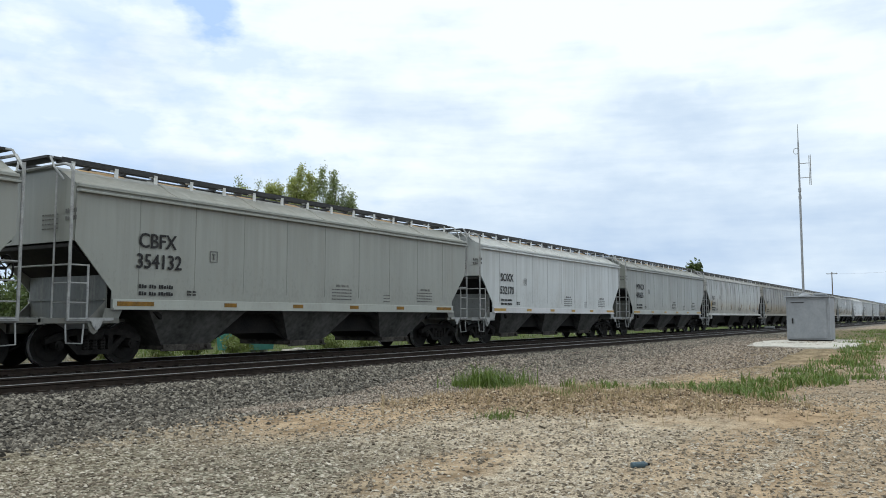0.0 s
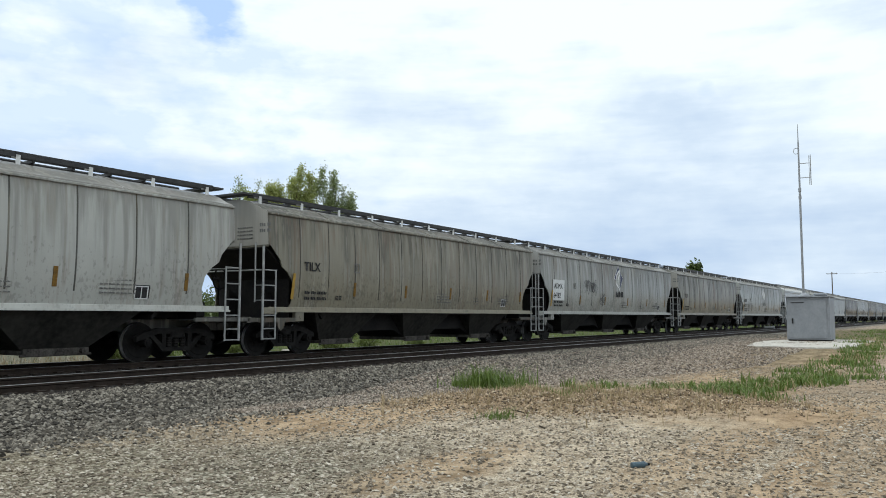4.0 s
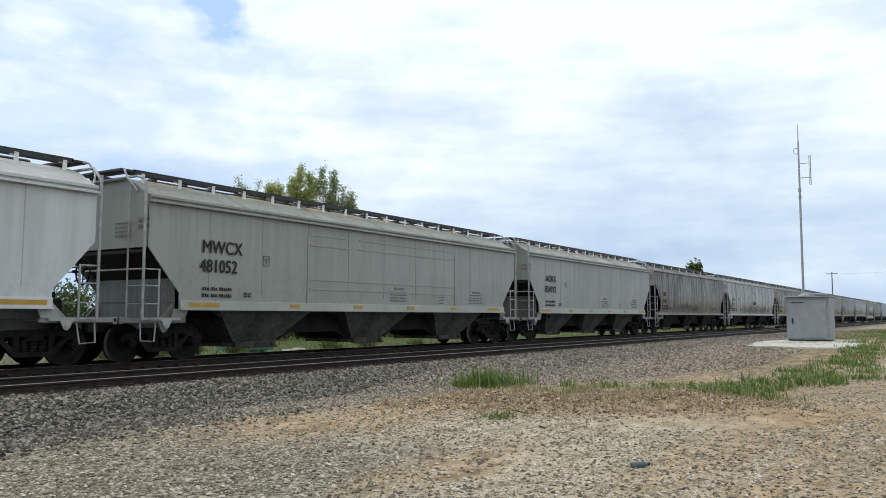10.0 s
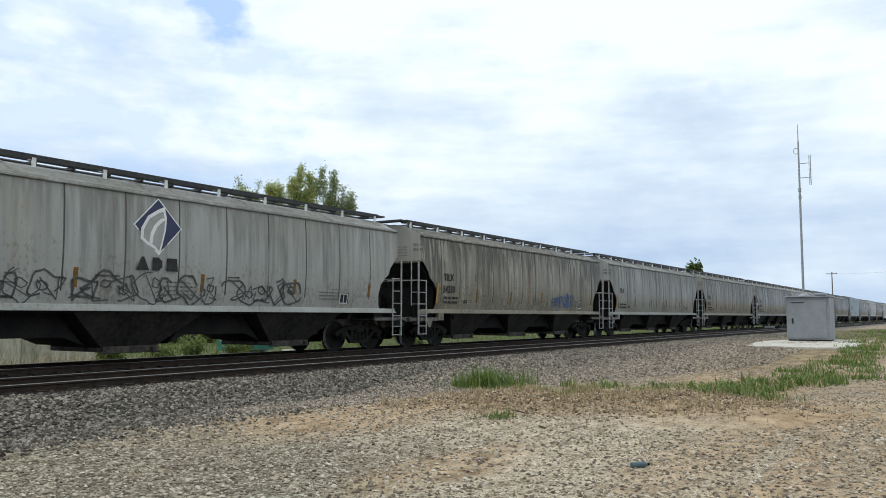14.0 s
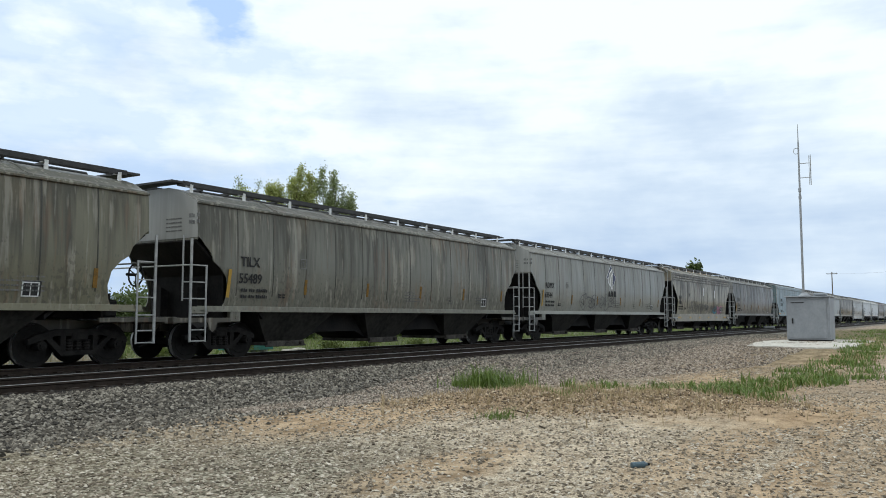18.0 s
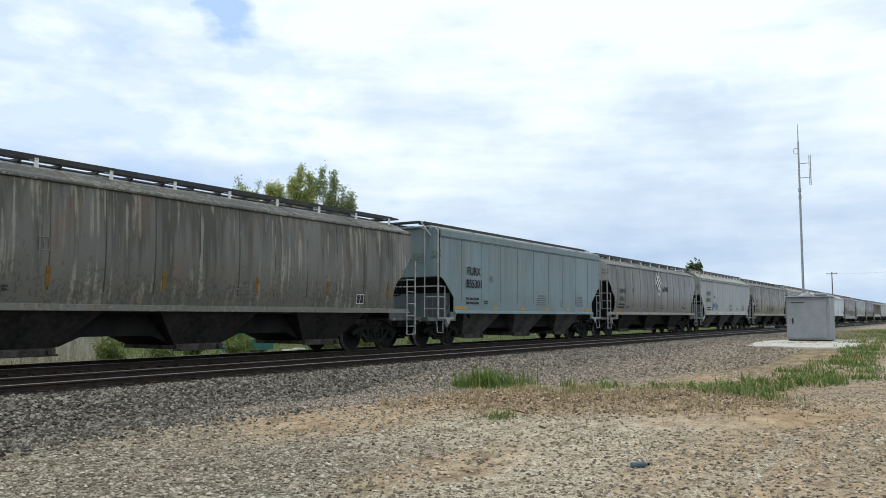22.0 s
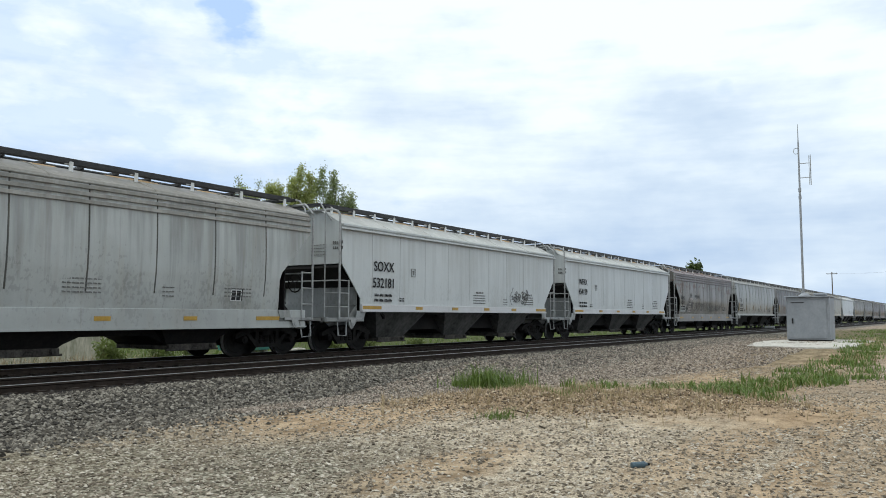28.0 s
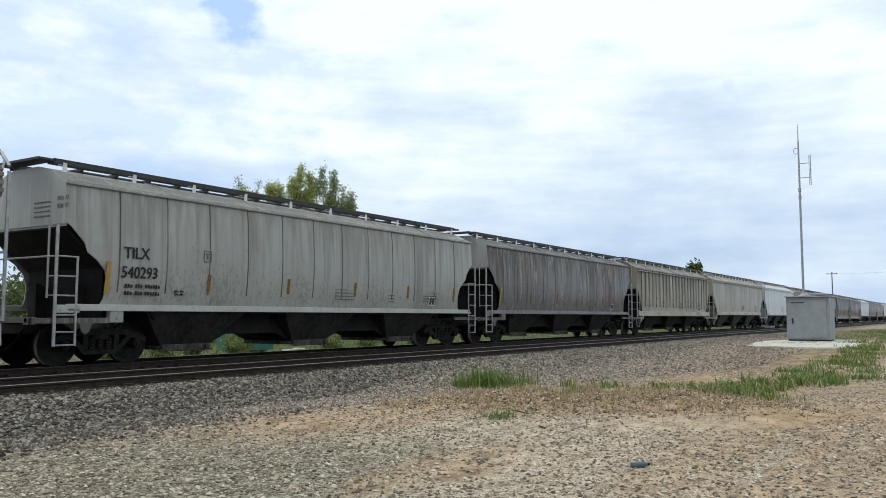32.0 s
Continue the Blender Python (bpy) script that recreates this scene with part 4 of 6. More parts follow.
    if text:
        piece("stencil", shared("end_stencil", lambda b: marks(b, [(0, 0, 0.4, 0.09), (0, -0.16, 0.4, 0.09)] + [(-0.85, -0.05 - 0.1 * j, 0.6, 0.03) for j in range(4)]), FAINT), car, pose(-half - 0.018, -1.25, 3.3 if kind == "flat" else 3.4 if kind == "slab" else 3.55, 0, 0, -90))["kind"] = "stuff"
    if emblem:
        col = {"blue": EMBLEM_BLUE, "black": INK, "pale": EMBLEM_WHITE}[emblem]
        at = lean(kind, 0.12, 3.14, 0.014)
        if emblem == "black":
            mark = piece("emblem", shared("tall_emblem", lambda b: tall_diamond(b, 0.60, 0.72), INK), car, at, label="black logo set on its corner")
            piece("emblem_border", shared("emblem_border", lambda b: tall_diamond(b, 0.68, 0.82), EMBLEM_WHITE), mark, pose(0, 0.005, 0))
            piece("emblem_field", shared("emblem_field", lambda b: tall_diamond(b, 0.45, 0.54), EMBLEM_WHITE), mark, pose(0, -0.004, 0))
            for u, w in ((-0.17, 0), (0.17, 0), (0, -0.205), (0, 0.205)):
                piece("emblem_spot", shared("emblem_spot", lambda b: tall_diamond(b, 0.115, 0.14), INK), mark, pose(u, -0.008, w))
        else:
            mark = piece("emblem", shared(("emblem", emblem), lambda b: diamond(b, 0.63), col), car, at, label="square logo set on its corner")
            piece("emblem_border", shared(("emblem_rim", emblem), lambda b: diamond(b, 0.67), EMBLEM_WHITE), mark, pose(0, 0.005, 0))
            piece("emblem_leaf", shared(("emblem_leaf", emblem), lambda b: leaf_shape(b, 0.63), EMBLEM_WHITE if emblem != "pale" else EMBLEM_GREY), mark, pose(0.0, -0.004, 0.0))
            piece("emblem_field", shared(("emblem_leaf_field", emblem), lambda b: leaf_shape(b, 0.63, 0.82), EMBLEM_GREY if emblem != "pale" else EMBLEM_WHITE), mark, pose(0.0, -0.008, 0.0))
            piece("emblem_vein", shared(("emblem_vein", emblem), lambda b: leaf_vein(b, 0.63), EMBLEM_WHITE if emblem != "pale" else EMBLEM_GREY), mark, pose(0.0, -0.012, 0.0))
        side, down = (1.25, -0.34) if emblem == "black" else (-0.02, -0.84)
        for u in (-0.40, 0.0, 0.40):
            piece("emblem_bar", shared(("emblem_bar", emblem, u), lambda b: word_block(b, u), INK if emblem != "pale" else FAINT), mark, pose(side + u, -0.004, down))
    for tag in spray or ():
        seed, x0, z0, wide, tall, letters, tone = tag
        piece("graffiti", shared(("graffiti", seed), lambda b: scrawl(b, seed, wide, tall, letters), SPRAY if tone != "blue" else SPRAY_BLUE), car, lean(kind, x0, z0, 0.014), label="sprayed graffiti")["kind"] = "stuff"
        if tone in ("teal", "pink"):
            piece("graffiti_fill", shared(("graffiti_fill", seed), lambda b: scrawl(b, seed, wide, tall, letters, True), SPRAY_TEAL if tone == "teal" else SPRAY_PINK), car, lean(kind, x0, z0, 0.009), label=tone + " graffiti filling")["kind"] = "stuff"
        if tone == "striped":
            piece("graffiti_bars", shared(("graffiti_bars", seed), lambda b: striped_block(b, seed, wide, tall), SPRAY_WHITE), car, lean(kind, x0, z0, 0.010), label="white sprayed bars")["kind"] = "stuff"
    CARS.append((car, (left + right) / 2))
    return car


CARS, WHEELS = [], []
SIZES = {"CBFX": 0.47, "SOXX": 0.44, "MWCX": 0.45, "AOKX": 0.42, "FURX": 0.44, "WFRX": 0.40, "AEX": 0.35, "ADMX": 0.345}
GREY, COOL, WARM, DARK, BLUE, CREAM = (0.300, 0.312, 0.282), (0.57, 0.595, 0.59), (0.222, 0.204, 0.146), (0.130, 0.127, 0.112), (0.160, 0.235, 0.255), (0.335, 0.305, 0.222)
COOLED = (0.190, 0.190, 0.180)
OLIVE, SOOTED = (0.158, 0.150, 0.098), (0.150, 0.149, 0.118)
AGED, LIGHT = (0.235, 0.240, 0.212), (0.345, 0.355, 0.33)
TRAIN = [
    (-6.9, 8.7, "flat", GREY, 0.15, (), "", None),
    (9.97, 25.74, "flat", GREY, 0.25, ("CBFX", "354132"), "", None),
    (26.93, 41.85, "flat", COOL, 0.28, ("SOXX", "532170"), "", None),
    (43.06, 59.0, "flat", GREY, 0.32, ("MWCX", "481655"), "", None),
    (59.88, 78.83, "round", (0.44, 0.445, 0.41), 0.42, ("TILX", "641374"), "", None),
    (80.05, 95.9, "round", WARM, 0.6, ("TILX", ""), "", None),
    (96.6, 115.82, "round", (0.33, 0.335, 0.305), 0.5, ("ADMX", "64182"), "blue", [(11, -4.7, 2.25, 1.7, 0.7, 5, "black"), (34, -2.6, 1.75, 0.6, 0.55, 2, "black")]),
    (117.3, 133.76, "round", WARM, 0.75, ("TILX", ""), "", None),
    (134.95, 153.89, "round", (0.345, 0.355, 0.32), 0.5, ("ADMX", "64213"), "pale", [(12, -6.9, 1.7, 2.4, 0.6, 5, "black")]),
    (155.4, 171.11, "flat", COOL, 0.24, ("WFRX", "454145"), "", None),
    (172.44, 190.34, "flat", GREY, 0.32, ("MWCX", "481052"), "", None),
    (191.81, 207.6, "flat", GREY, 0.28, ("AOKX", "854192"), "", None),
    (208.86, 225.67, "round", (0.165, 0.150, 0.115), 1.0, ("TILX", "54158"), "", [(13, -3.5, 1.5, 4.5, 0.4, 9, "black")]),
    (226.92, 245.97, "round", LIGHT, 0.45, ("ADMX", "63725"), "blue", [(14, -4.5, 1.4, 9.5, 0.75, 16, "black")]),
    (247.43, 263.79, "round", WARM, 0.9, ("TILX", "54230"), "", [(15, 2.2, 1.45, 2.4, 0.8, 5, "blue")]),
    (265.14, 281.9, "round", AGED, 0.65, ("TILX", ""), "", None),
    (283.33, 300.0, "round", OLIVE, 0.7, ("TILX", "54132"), "", None),
    (301.44, 318.13, "round", SOOTED, 0.7, ("TILX", "55489"), "", None),
    (319.48, 338.33, "round", AGED, 0.4, ("ADMX", "63544"), "blue", [(16, -4.0, 1.45, 4.6, 0.9, 6, "black")]),
    (339.81, 355.04, "deep", CREAM, 0.85, ("AEX", "8986"), "", [(17, -3.4, 1.45, 4.4, 0.7, 12, "black"), (27, 1.6, 1.4, 2.0, 0.6, 6, "black"), (28, 2.70, 1.26, 0.95, 0.86, 1, "teal"), (29, 3.62, 1.26, 1.5, 0.78, 2, "pink")]),
    (356.32, 372.98, "round", DARK, 0.8, ("TILX", "55766"), "", None),
    (374.76, 389.73, "slab", BLUE, 0.42, ("FURX", "855301"), "", None),
    (391.07, 407.6, "round", COOLED, 0.5, ("ADMX", "54056"), "black", None),
    (409.01, 424.79, "flat", GREY, 0.25, ("AOKX", "854151"), "", [(18, -4.8, 1.6, 1.4, 0.6, 5, "blue")]),
    (426.0, 442.3, "round", WARM, 0.75, ("TILX", "54127"), "", [(19, -1.0, 1.5, 2.2, 0.7, 5, "black")]),
    (443.5, 459.1, "deep", (0.47, 0.49, 0.475), 0.55, ("AEX", "7960"), "", None),
    (460.5, 475.4, "flat", COOL, 0.24, ("SOXX", "532181"), "", [(20, 3.3, 1.6, 1.6, 0.6, 7, "black")]),
    (476.73, 492.55, "flat", COOL, 0.24, ("WFRX", "454129"), "", None),
    (493.93, 509.55, "deep", (0.26, 0.25, 0.228), 0.85, ("CEFX", "10111"), "", [(21, -5.2, 1.35, 1.5, 1.05, 3, "striped"), (31, -3.0, 1.45, 4.6, 0.8, 9, "black"), (32, 1.8, 1.5, 2.2, 0.6, 5, "black"), (33, -3.2, 2.35, 1.6, 0.25, 6, "black")]),
    (510.87, 527.42, "round", LIGHT, 0.4, ("TILX", "540293"), "", None),
    (528.67, 544.76, "round", (0.15, 0.148, 0.15), 0.9, (), "", None),
    (546.03, 561.49, "ribbed", CREAM, 0.6, (), "", None),
    (562.9, 580.48, "flat", CREAM, 0.4, (), "", None),
]
LABELS = {"slab": "blue-grey steel covered hopper car with flat sides", "flat": "pale grey steel covered hopper car with flat sides", "round": "weathered grey covered hopper car with curved sides",
          "deep": "stained covered hopper car with a deep side sill", "ribbed": "rust-streaked cream covered hopper car with ribbed sides"}
x = 581.8
for kind, length, tone, dirt in (("flat", 15.8, COOL, 0.15), ("round", 16.6, WARM, 0.7), ("round", 16.6, DARK, 0.8), ("deep", 15.6, (0.07, 0.05, 0.05), 0.8), ("deep", 15.6, (0.10, 0.05, 0.04), 0.7), ("flat", 15.8, COOL, 0.2),
                                 ("round", 16.6, DARK, 0.8), ("round", 16.6, WARM, 0.7), ("flat", 15.8, COOL, 0.2), ("round", 16.6, WARM, 0.7)):
    TRAIN.append((x, x + length, kind, tone, dirt, (), "", None))
    x += length + 1.35
for left, right, kind, tone, dirt, text, emblem, spray in TRAIN:
    words = LABELS[kind]
    if spray:
        words = words.replace(" covered", "") + ", graffiti"
    if emblem:
        words = words.replace(" with", ", logo,")
    hopper_car(left, right, kind, tone, dirt, [w for w in text if w], emblem, spray, words, dust=kind in ("flat", "deep"), stripes=("low",) if emblem == "black" else ("tall",),
               roof=(0.105, 0.050, 0.047, 0.35) if text and text[0] == "CEFX" else (0.34, 0.315, 0.275, 0.55) if text and text[-1] == "7960" else None)


# ---- ground, tracks and ballast ----
def on_heap(x, y):
    """Along and across the heap of scraped earth that closes off the yard."""
    return 0.6 * (x - 13.5) - 0.8 * (y + 11.5), 0.8 * (x - 13.5) + 0.6 * (y + 11.5)


def ground_height(x, y):
    """The lie of the land: two tracks on a ballast bed, a lower yard on the camera's side and a field behind."""
    def ease(a, b, u):
        u = min(1.0, max(0.0, (u - a) / (b - a)))
        return u * u * (3 - 2 * u)
    low = -0.46 + 0.33 * ease(22, 36, x) + 0.04 * noise.noise((x * 0.25, y * 0.25, 1.7)) + 0.02 * noise.noise((x * 0.9, y * 0.9, 4.1))
    back = -0.62 + 0.05 * noise.noise((x * 0.1, y * 0.1, 7.7))
    bed = -0.15 + 0.02 * noise.noise((x * 1.3, y * 1.3, 2.2))
    if y > -1.9:
        z = bed + (back - bed) * ease(1.8, 3.3, y)
    else:
        z = bed + (low - bed) * ease(5.35, 7.2, -y)
    # low heap of scraped earth beside the yard
    u, w = on_heap(x, y)
    d = (u / 3.2) ** 4 + (w / 1.15) ** 2
    if y < -7:
        z += math.exp(-d) * (0.20 + 0.17 * noise.noise((x * 1.5, y * 1.5, 9.0)) + 0.07 * noise.noise((x * 4.5, y * 4.5, 3.0)))
    return z


def steps(*runs):
    out = []
    for a, b, d in runs:
        n = max(1, round((b - a) / d))
        out += [a + (b - a) * i / n for i in range(n)]
    return out + [runs[-1][1]]


def lay_ground():
    xs = steps((-900, -100, 100), (-100, -10, 10), (-10, 0, 1), (0, 30, 0.22), (30, 60, 0.6), (60, 200, 5), (200, 1000, 60), (1000, 3000, 400))
    ys = steps((-600, -100, 100), (-100, -20, 8), (-20, -17, 0.5), (-17, -4.8, 0.16), (-4.8, 4, 0.4), (4, 40, 3), (40, 200, 20), (200, 1000, 100), (1000, 3000, 500))
    nx, ny = len(xs), len(ys)
    verts = [(x, y, ground_height(x, y)) for x in xs for y in ys]
    faces = [(i * ny + j, (i + 1) * ny + j, (i + 1) * ny + j + 1, i * ny + j + 1) for i in range(nx - 1) for j in range(ny - 1)]
    me = bpy.data.meshes.new("ground")
    me.from_pydata(verts, [], faces)
    me.materials.append(ground_material())
    me.shade_smooth()
    tagged(new("ground", me), "tan dirt and grey gravel yard beside the tracks", "ground", kind="structure")


def ground_material():
    m = material("yard_ground", rough=0.95)
    n, ln = m.node_tree.nodes, m.node_tree.links
    co, sep = n.new("ShaderNodeTexCoord"), n.new("ShaderNodeSeparateXYZ")
    ln.new(co.outputs["Object"], sep.inputs[0])
    patch, _ = noise_node(m, 0.30, 5, (0.7, 1.2, 1))
    spot, _ = noise_node(m, 1.6, 5)
    pebble, _ = noise_node(m, 26, 4)
    grit, _ = noise_node(m, 90, 2)
    cell = n.new("ShaderNodeTexVoronoi")
    cell.inputs["Scale"].default_value = 28
    ln.new(co.outputs["Object"], cell.inputs["Vector"])
    speck = n.new("ShaderNodeTexVoronoi")
    speck.inputs["Scale"].default_value = 62
    ln.new(co.outputs["Object"], speck.inputs["Vector"])
    mix2 = math_node(m, "ADD", math_node(m, "MULTIPLY", spot.outputs[0], 0.55), math_node(m, "MULTIPLY", grit.outputs[0], 0.45))
    dirt = ramp(m, mix2, [(0.35, (0.28, 0.190, 0.108)), (0.66, (0.56, 0.42, 0.270))])
    brown = ramp(m, mix2, [(0.35, (0.21, 0.145, 0.088)), (0.66, (0.54, 0.405, 0.26))])
    gravel = ramp(m, speck.outputs["Color"], [(0.1, (0.050, 0.039, 0.026)), (0.5, (0.265, 0.215, 0.152)), (0.95, (0.54, 0.475, 0.385))])

    def blob(cx, cy, rx, ry, soft=0.6, turn=0.0):
        """1 inside a ragged ellipse on the ground."""
        c, s = math.cos(turn), math.sin(turn)
        dx, dy = math_node(m, "SUBTRACT", sep.outputs[0], cx), math_node(m, "SUBTRACT", sep.outputs[1], cy)
        u = math_node(m, "ADD", math_node(m, "MULTIPLY", dx, c / rx), math_node(m, "MULTIPLY", dy, s / rx))
        w = math_node(m, "ADD", math_node(m, "MULTIPLY", dx, -s / ry), math_node(m, "MULTIPLY", dy, c / ry))
        r = math_node(m, "ADD", math_node(m, "MULTIPLY", u, u), math_node(m, "MULTIPLY", w, w))
        r = math_node(m, "ADD", r, math_node(m, "MULTIPLY", math_node(m, "SUBTRACT", spot.outputs[0], 0.5), 2.2))
        g = n.new("ShaderNodeMapRange")
        g.inputs[1].default_value, g.inputs[2].default_value = 1 + soft, 1 - soft
        ln.new(r, g.inputs[0])
        return g.outputs[0]
    coarse = ramp(m, cell.outputs["Color"], [(0.1, (0.035, 0.032, 0.024)), (0.5, (0.195, 0.178, 0.130)), (0.95, (0.52, 0.49, 0.40))])
    cover = ramp(m, math_node(m, "ADD", math_node(m, "MULTIPLY", patch.outputs[0], 0.7), math_node(m, "MULTIPLY", pebble.outputs[0], 0.3)), [(0.38, (0, 0, 0)), (0.58, (1, 1, 1))])
    yard = mixed(m, math_node(m, "MULTIPLY", cover, 0.85), dirt, gravel)
    bright = ramp(m, speck.outputs["Color"], [(0.1, (0.16, 0.132, 0.092)), (0.5, (0.47, 0.395, 0.290)), (0.95, (0.70, 0.63, 0.51))])
    yard = mixed(m, math_node(m, "MULTIPLY", blob(8.2, -12.4, 4.6, 3.0), 0.85), yard, bright)
    yard = mixed(m, math_node(m, "MULTIPLY", blob(3.5, -10.0, 4.2, 3.0), 0.85), yard, coarse)
    yard = mixed(m, math_node(m, "MULTIPLY", blob(6.4, -11.6, 2.4, 1.3), 0.35), yard, coarse)
    yard = mixed(m, math_node(m, "MULTIPLY", blob(11.0, -9.4, 3.6, 1.2), 0.85), yard, dirt)
    yard = mixed(m, math_node(m, "MULTIPLY", blob(7.2, -12.6, 1.6, 0.5), 0.7), yard, dirt)
    yard = mixed(m, math_node(m, "MULTIPLY", blob(9.5, -14.6, 2.6, 0.5), 0.6), yard, dirt)
    yard = mixed(m, math_node(m, "MULTIPLY", blob(13.4, -11.5, 3.7, 1.5, 0.5, math.atan2(-0.8, 0.6)), 0.9), yard, brown)
    for cx, cy, rx, ry in ((9.5, -15.6, 5.0, 0.16), (9.8, -16.9, 5.0, 0.2), (13.5, -15.0, 4.0, 0.22)):
        yard = mixed(m, math_node(m, "MULTIPLY", blob(cx, cy, rx, ry), 0.65), yard, dirt)
    edge = math_node(m, "ADD", sep.outputs[1], math_node(m, "MULTIPLY", math_node(m, "SUBTRACT", spot.outputs[0], 0.5), 1.6))
    along = n.new("ShaderNodeMapRange")
    along.inputs[1].default_value, along.inputs[2].default_value, along.inputs[4].default_value = 9.0, 26.0, 5.0
    ln.new(sep.outputs[0], along.inputs[0])
    wide_edge = math_node(m, "ADD", edge, along.outputs[0])
    dull = ramp(m, cell.outputs["Color"], [(0.1, (0.075, 0.058, 0.042)), (0.5, (0.28, 0.225, 0.168)), (0.95, (0.54, 0.47, 0.38))])
    shoulder = n.new("ShaderNodeMapRange")
    shoulder.inputs[1].default_value, shoulder.inputs[2].default_value = -8.0, -7.0
    ln.new(wide_edge, shoulder.inputs[0])
    yard = mixed(m, math_node(m, "MULTIPLY", shoulder.outputs[0], 0.9), yard, dull)

    rough_grass = ramp(m, mix2, [(0.35, (0.075, 0.070, 0.030)), (0.66, (0.21, 0.175, 0.105))])
    yard = mixed(m, math_node(m, "MULTIPLY", blob(68, -11.8, 25, 5.0), 0.9), yard, rough_grass)
    yard = mixed(m, math_node(m, "MULTIPLY", blob(30, -12.4, 14, 2.2), 0.75), yard, brown)
    yard = mixed(m, math_node(m, "MULTIPLY", blob(36, -12.2, 12, 1.6), 0.5), yard, rough_grass)
    yard = mixed(m, math_node(m, "MULTIPLY", blob(38, -15.4, 18, 1.6), 0.5), yard, dull)

    # trodden and wheel-smeared patches, a hand to an arm wide
    smear, _ = noise_node(m, 2.2, 6, (1.0, 1.6, 1), rough=0.7)
    tone = ramp(m, smear.outputs[0], [(0.36, (0.50, 0.46, 0.41)), (0.50, (0.92, 0.91, 0.89)), (0.62, (1.16, 1.15, 1.14))])
    yard = mixed(m, 0.9, yard, tone, "MULTIPLY")

    def span(a, b):
        g = n.new("ShaderNodeMapRange")
        g.inputs[1].default_value, g.inputs[2].default_value = a, b
        ln.new(edge, g.inputs[0])
        return g.outputs[0]
    stones = ramp(m, cell.outputs["Color"], [(0.1, (0.026, 0.023, 0.020)), (0.5, (0.115, 0.104, 0.088)), (0.95, (0.32, 0.30, 0.265))])
    col = mixed(m, span(-7.7, -6.7), yard, stones)
    # oil-stained bed, with the shadow below the train painted in too
    oily_shaded = ramp(m, cell.outputs["Color"], [(0.1, (0.006, 0.006, 0.006)), (0.95, (0.045, 0.040, 0.035))])
    col = mixed(m, span(-5.5, -5.1), col, oily_shaded)
    road = ramp(m, mix2, [(0.35, (0.16, 0.145, 0.11)), (0.66, (0.36, 0.335, 0.28))])
    col = mixed(m, span(1.5, 2.4), col, road)
    field = ramp(m, spot.outputs[0], [(0.35, (0.040, 0.055, 0.018)), (0.65, (0.12, 0.125, 0.05))])
    col = mixed(m, span(6.2, 8.4), col, field)
    return set_base(m, col, math_node(m, "ADD", pebble.outputs[0], math_node(m, "MULTIPLY", speck.outputs["Distance"], 0.6)), 0.8, 0.03)


def rail_profile(bm, x0, x1, y):
    pts = [(-0.07, -0.17), (0.07, -0.17), (0.07, -0.155), (0.012, -0.13), (0.012, -0.05), (0.036, -0.035), (0.036, -0.006), (0.028, 0.0), (-0.028, 0.0), (-0.036, -0.006), (-0.036, -0.035), (-0.012, -0.05), (-0.012, -0.13), (-0.07, -0.155)]
    a = [bm.verts.new((x0, y + u, z)) for u, z in pts]
    b = [bm.verts.new((x1, y + u, z)) for u, z in pts]
    n = len(pts)
    for i in range(n):
        f = bm.faces.new((a[i], a[(i + 1) % n], b[(i + 1) % n], b[i]))
        f.material_index = 1 if i in (6, 7, 8) else 0
    bmesh.ops.recalc_face_normals(bm, faces=bm.faces)


def lay_track(y, label):
    track = new("railway_track")
    tagged(track, label, "railway track", "railway tracks", "structure")
    for s in (-0.753, 0.753):
        bm = plain()
        rail_profile(bm, -300, 1500, y + s)
        ob = part("rail", bm, RAIL, track)
        ob.data.materials.append(RAIL_TOP)
    rnd = random.Random(int(y * 10))
    me = shared("tie", lambda b: box(b, -0.115, 0.115, -1.3, 1.3, -0.33, -0.13, 0.015), TIE)
    plate = shared("tie_plate", lambda b: [box(b, -0.09, 0.09, q - 0.17, q + 0.17, -0.13, -0.108) for q in (-0.753, 0.753)], RAIL)
    for i in range(120):
        tie = piece("tie", me, track, pose(-2 + i * 0.53, y + rnd.uniform(-0.05, 0.05), rnd.uniform(-0.012, 0.012), 0, 0, rnd.uniform(-1.2, 1.2)))
    bm = plain()
    for i in range(120):
        box(bm, -2 + i * 0.53 - 0.09, -2 + i * 0.53 + 0.09, y - 0.93, y - 0.58, -0.13, -0.112)
    part("tie_plates", bm, RAIL, track)["kind"] = "stuff"
    bm = plain()
    for i in range(260):
        x = 61.6 + i * 0.53
        box(bm, x - 0.115, x + 0.115, y - 1.3, y + 1.3, -0.33, -0.13)
    part("far_ties", bm, TIE, track)["kind"] = "stuff"


lay_track(0.0, "rusty steel rails on dark timber ties under the train")
lay_track(-3.79, "empty rusty railway track on dark timber ties")
lay_ground()


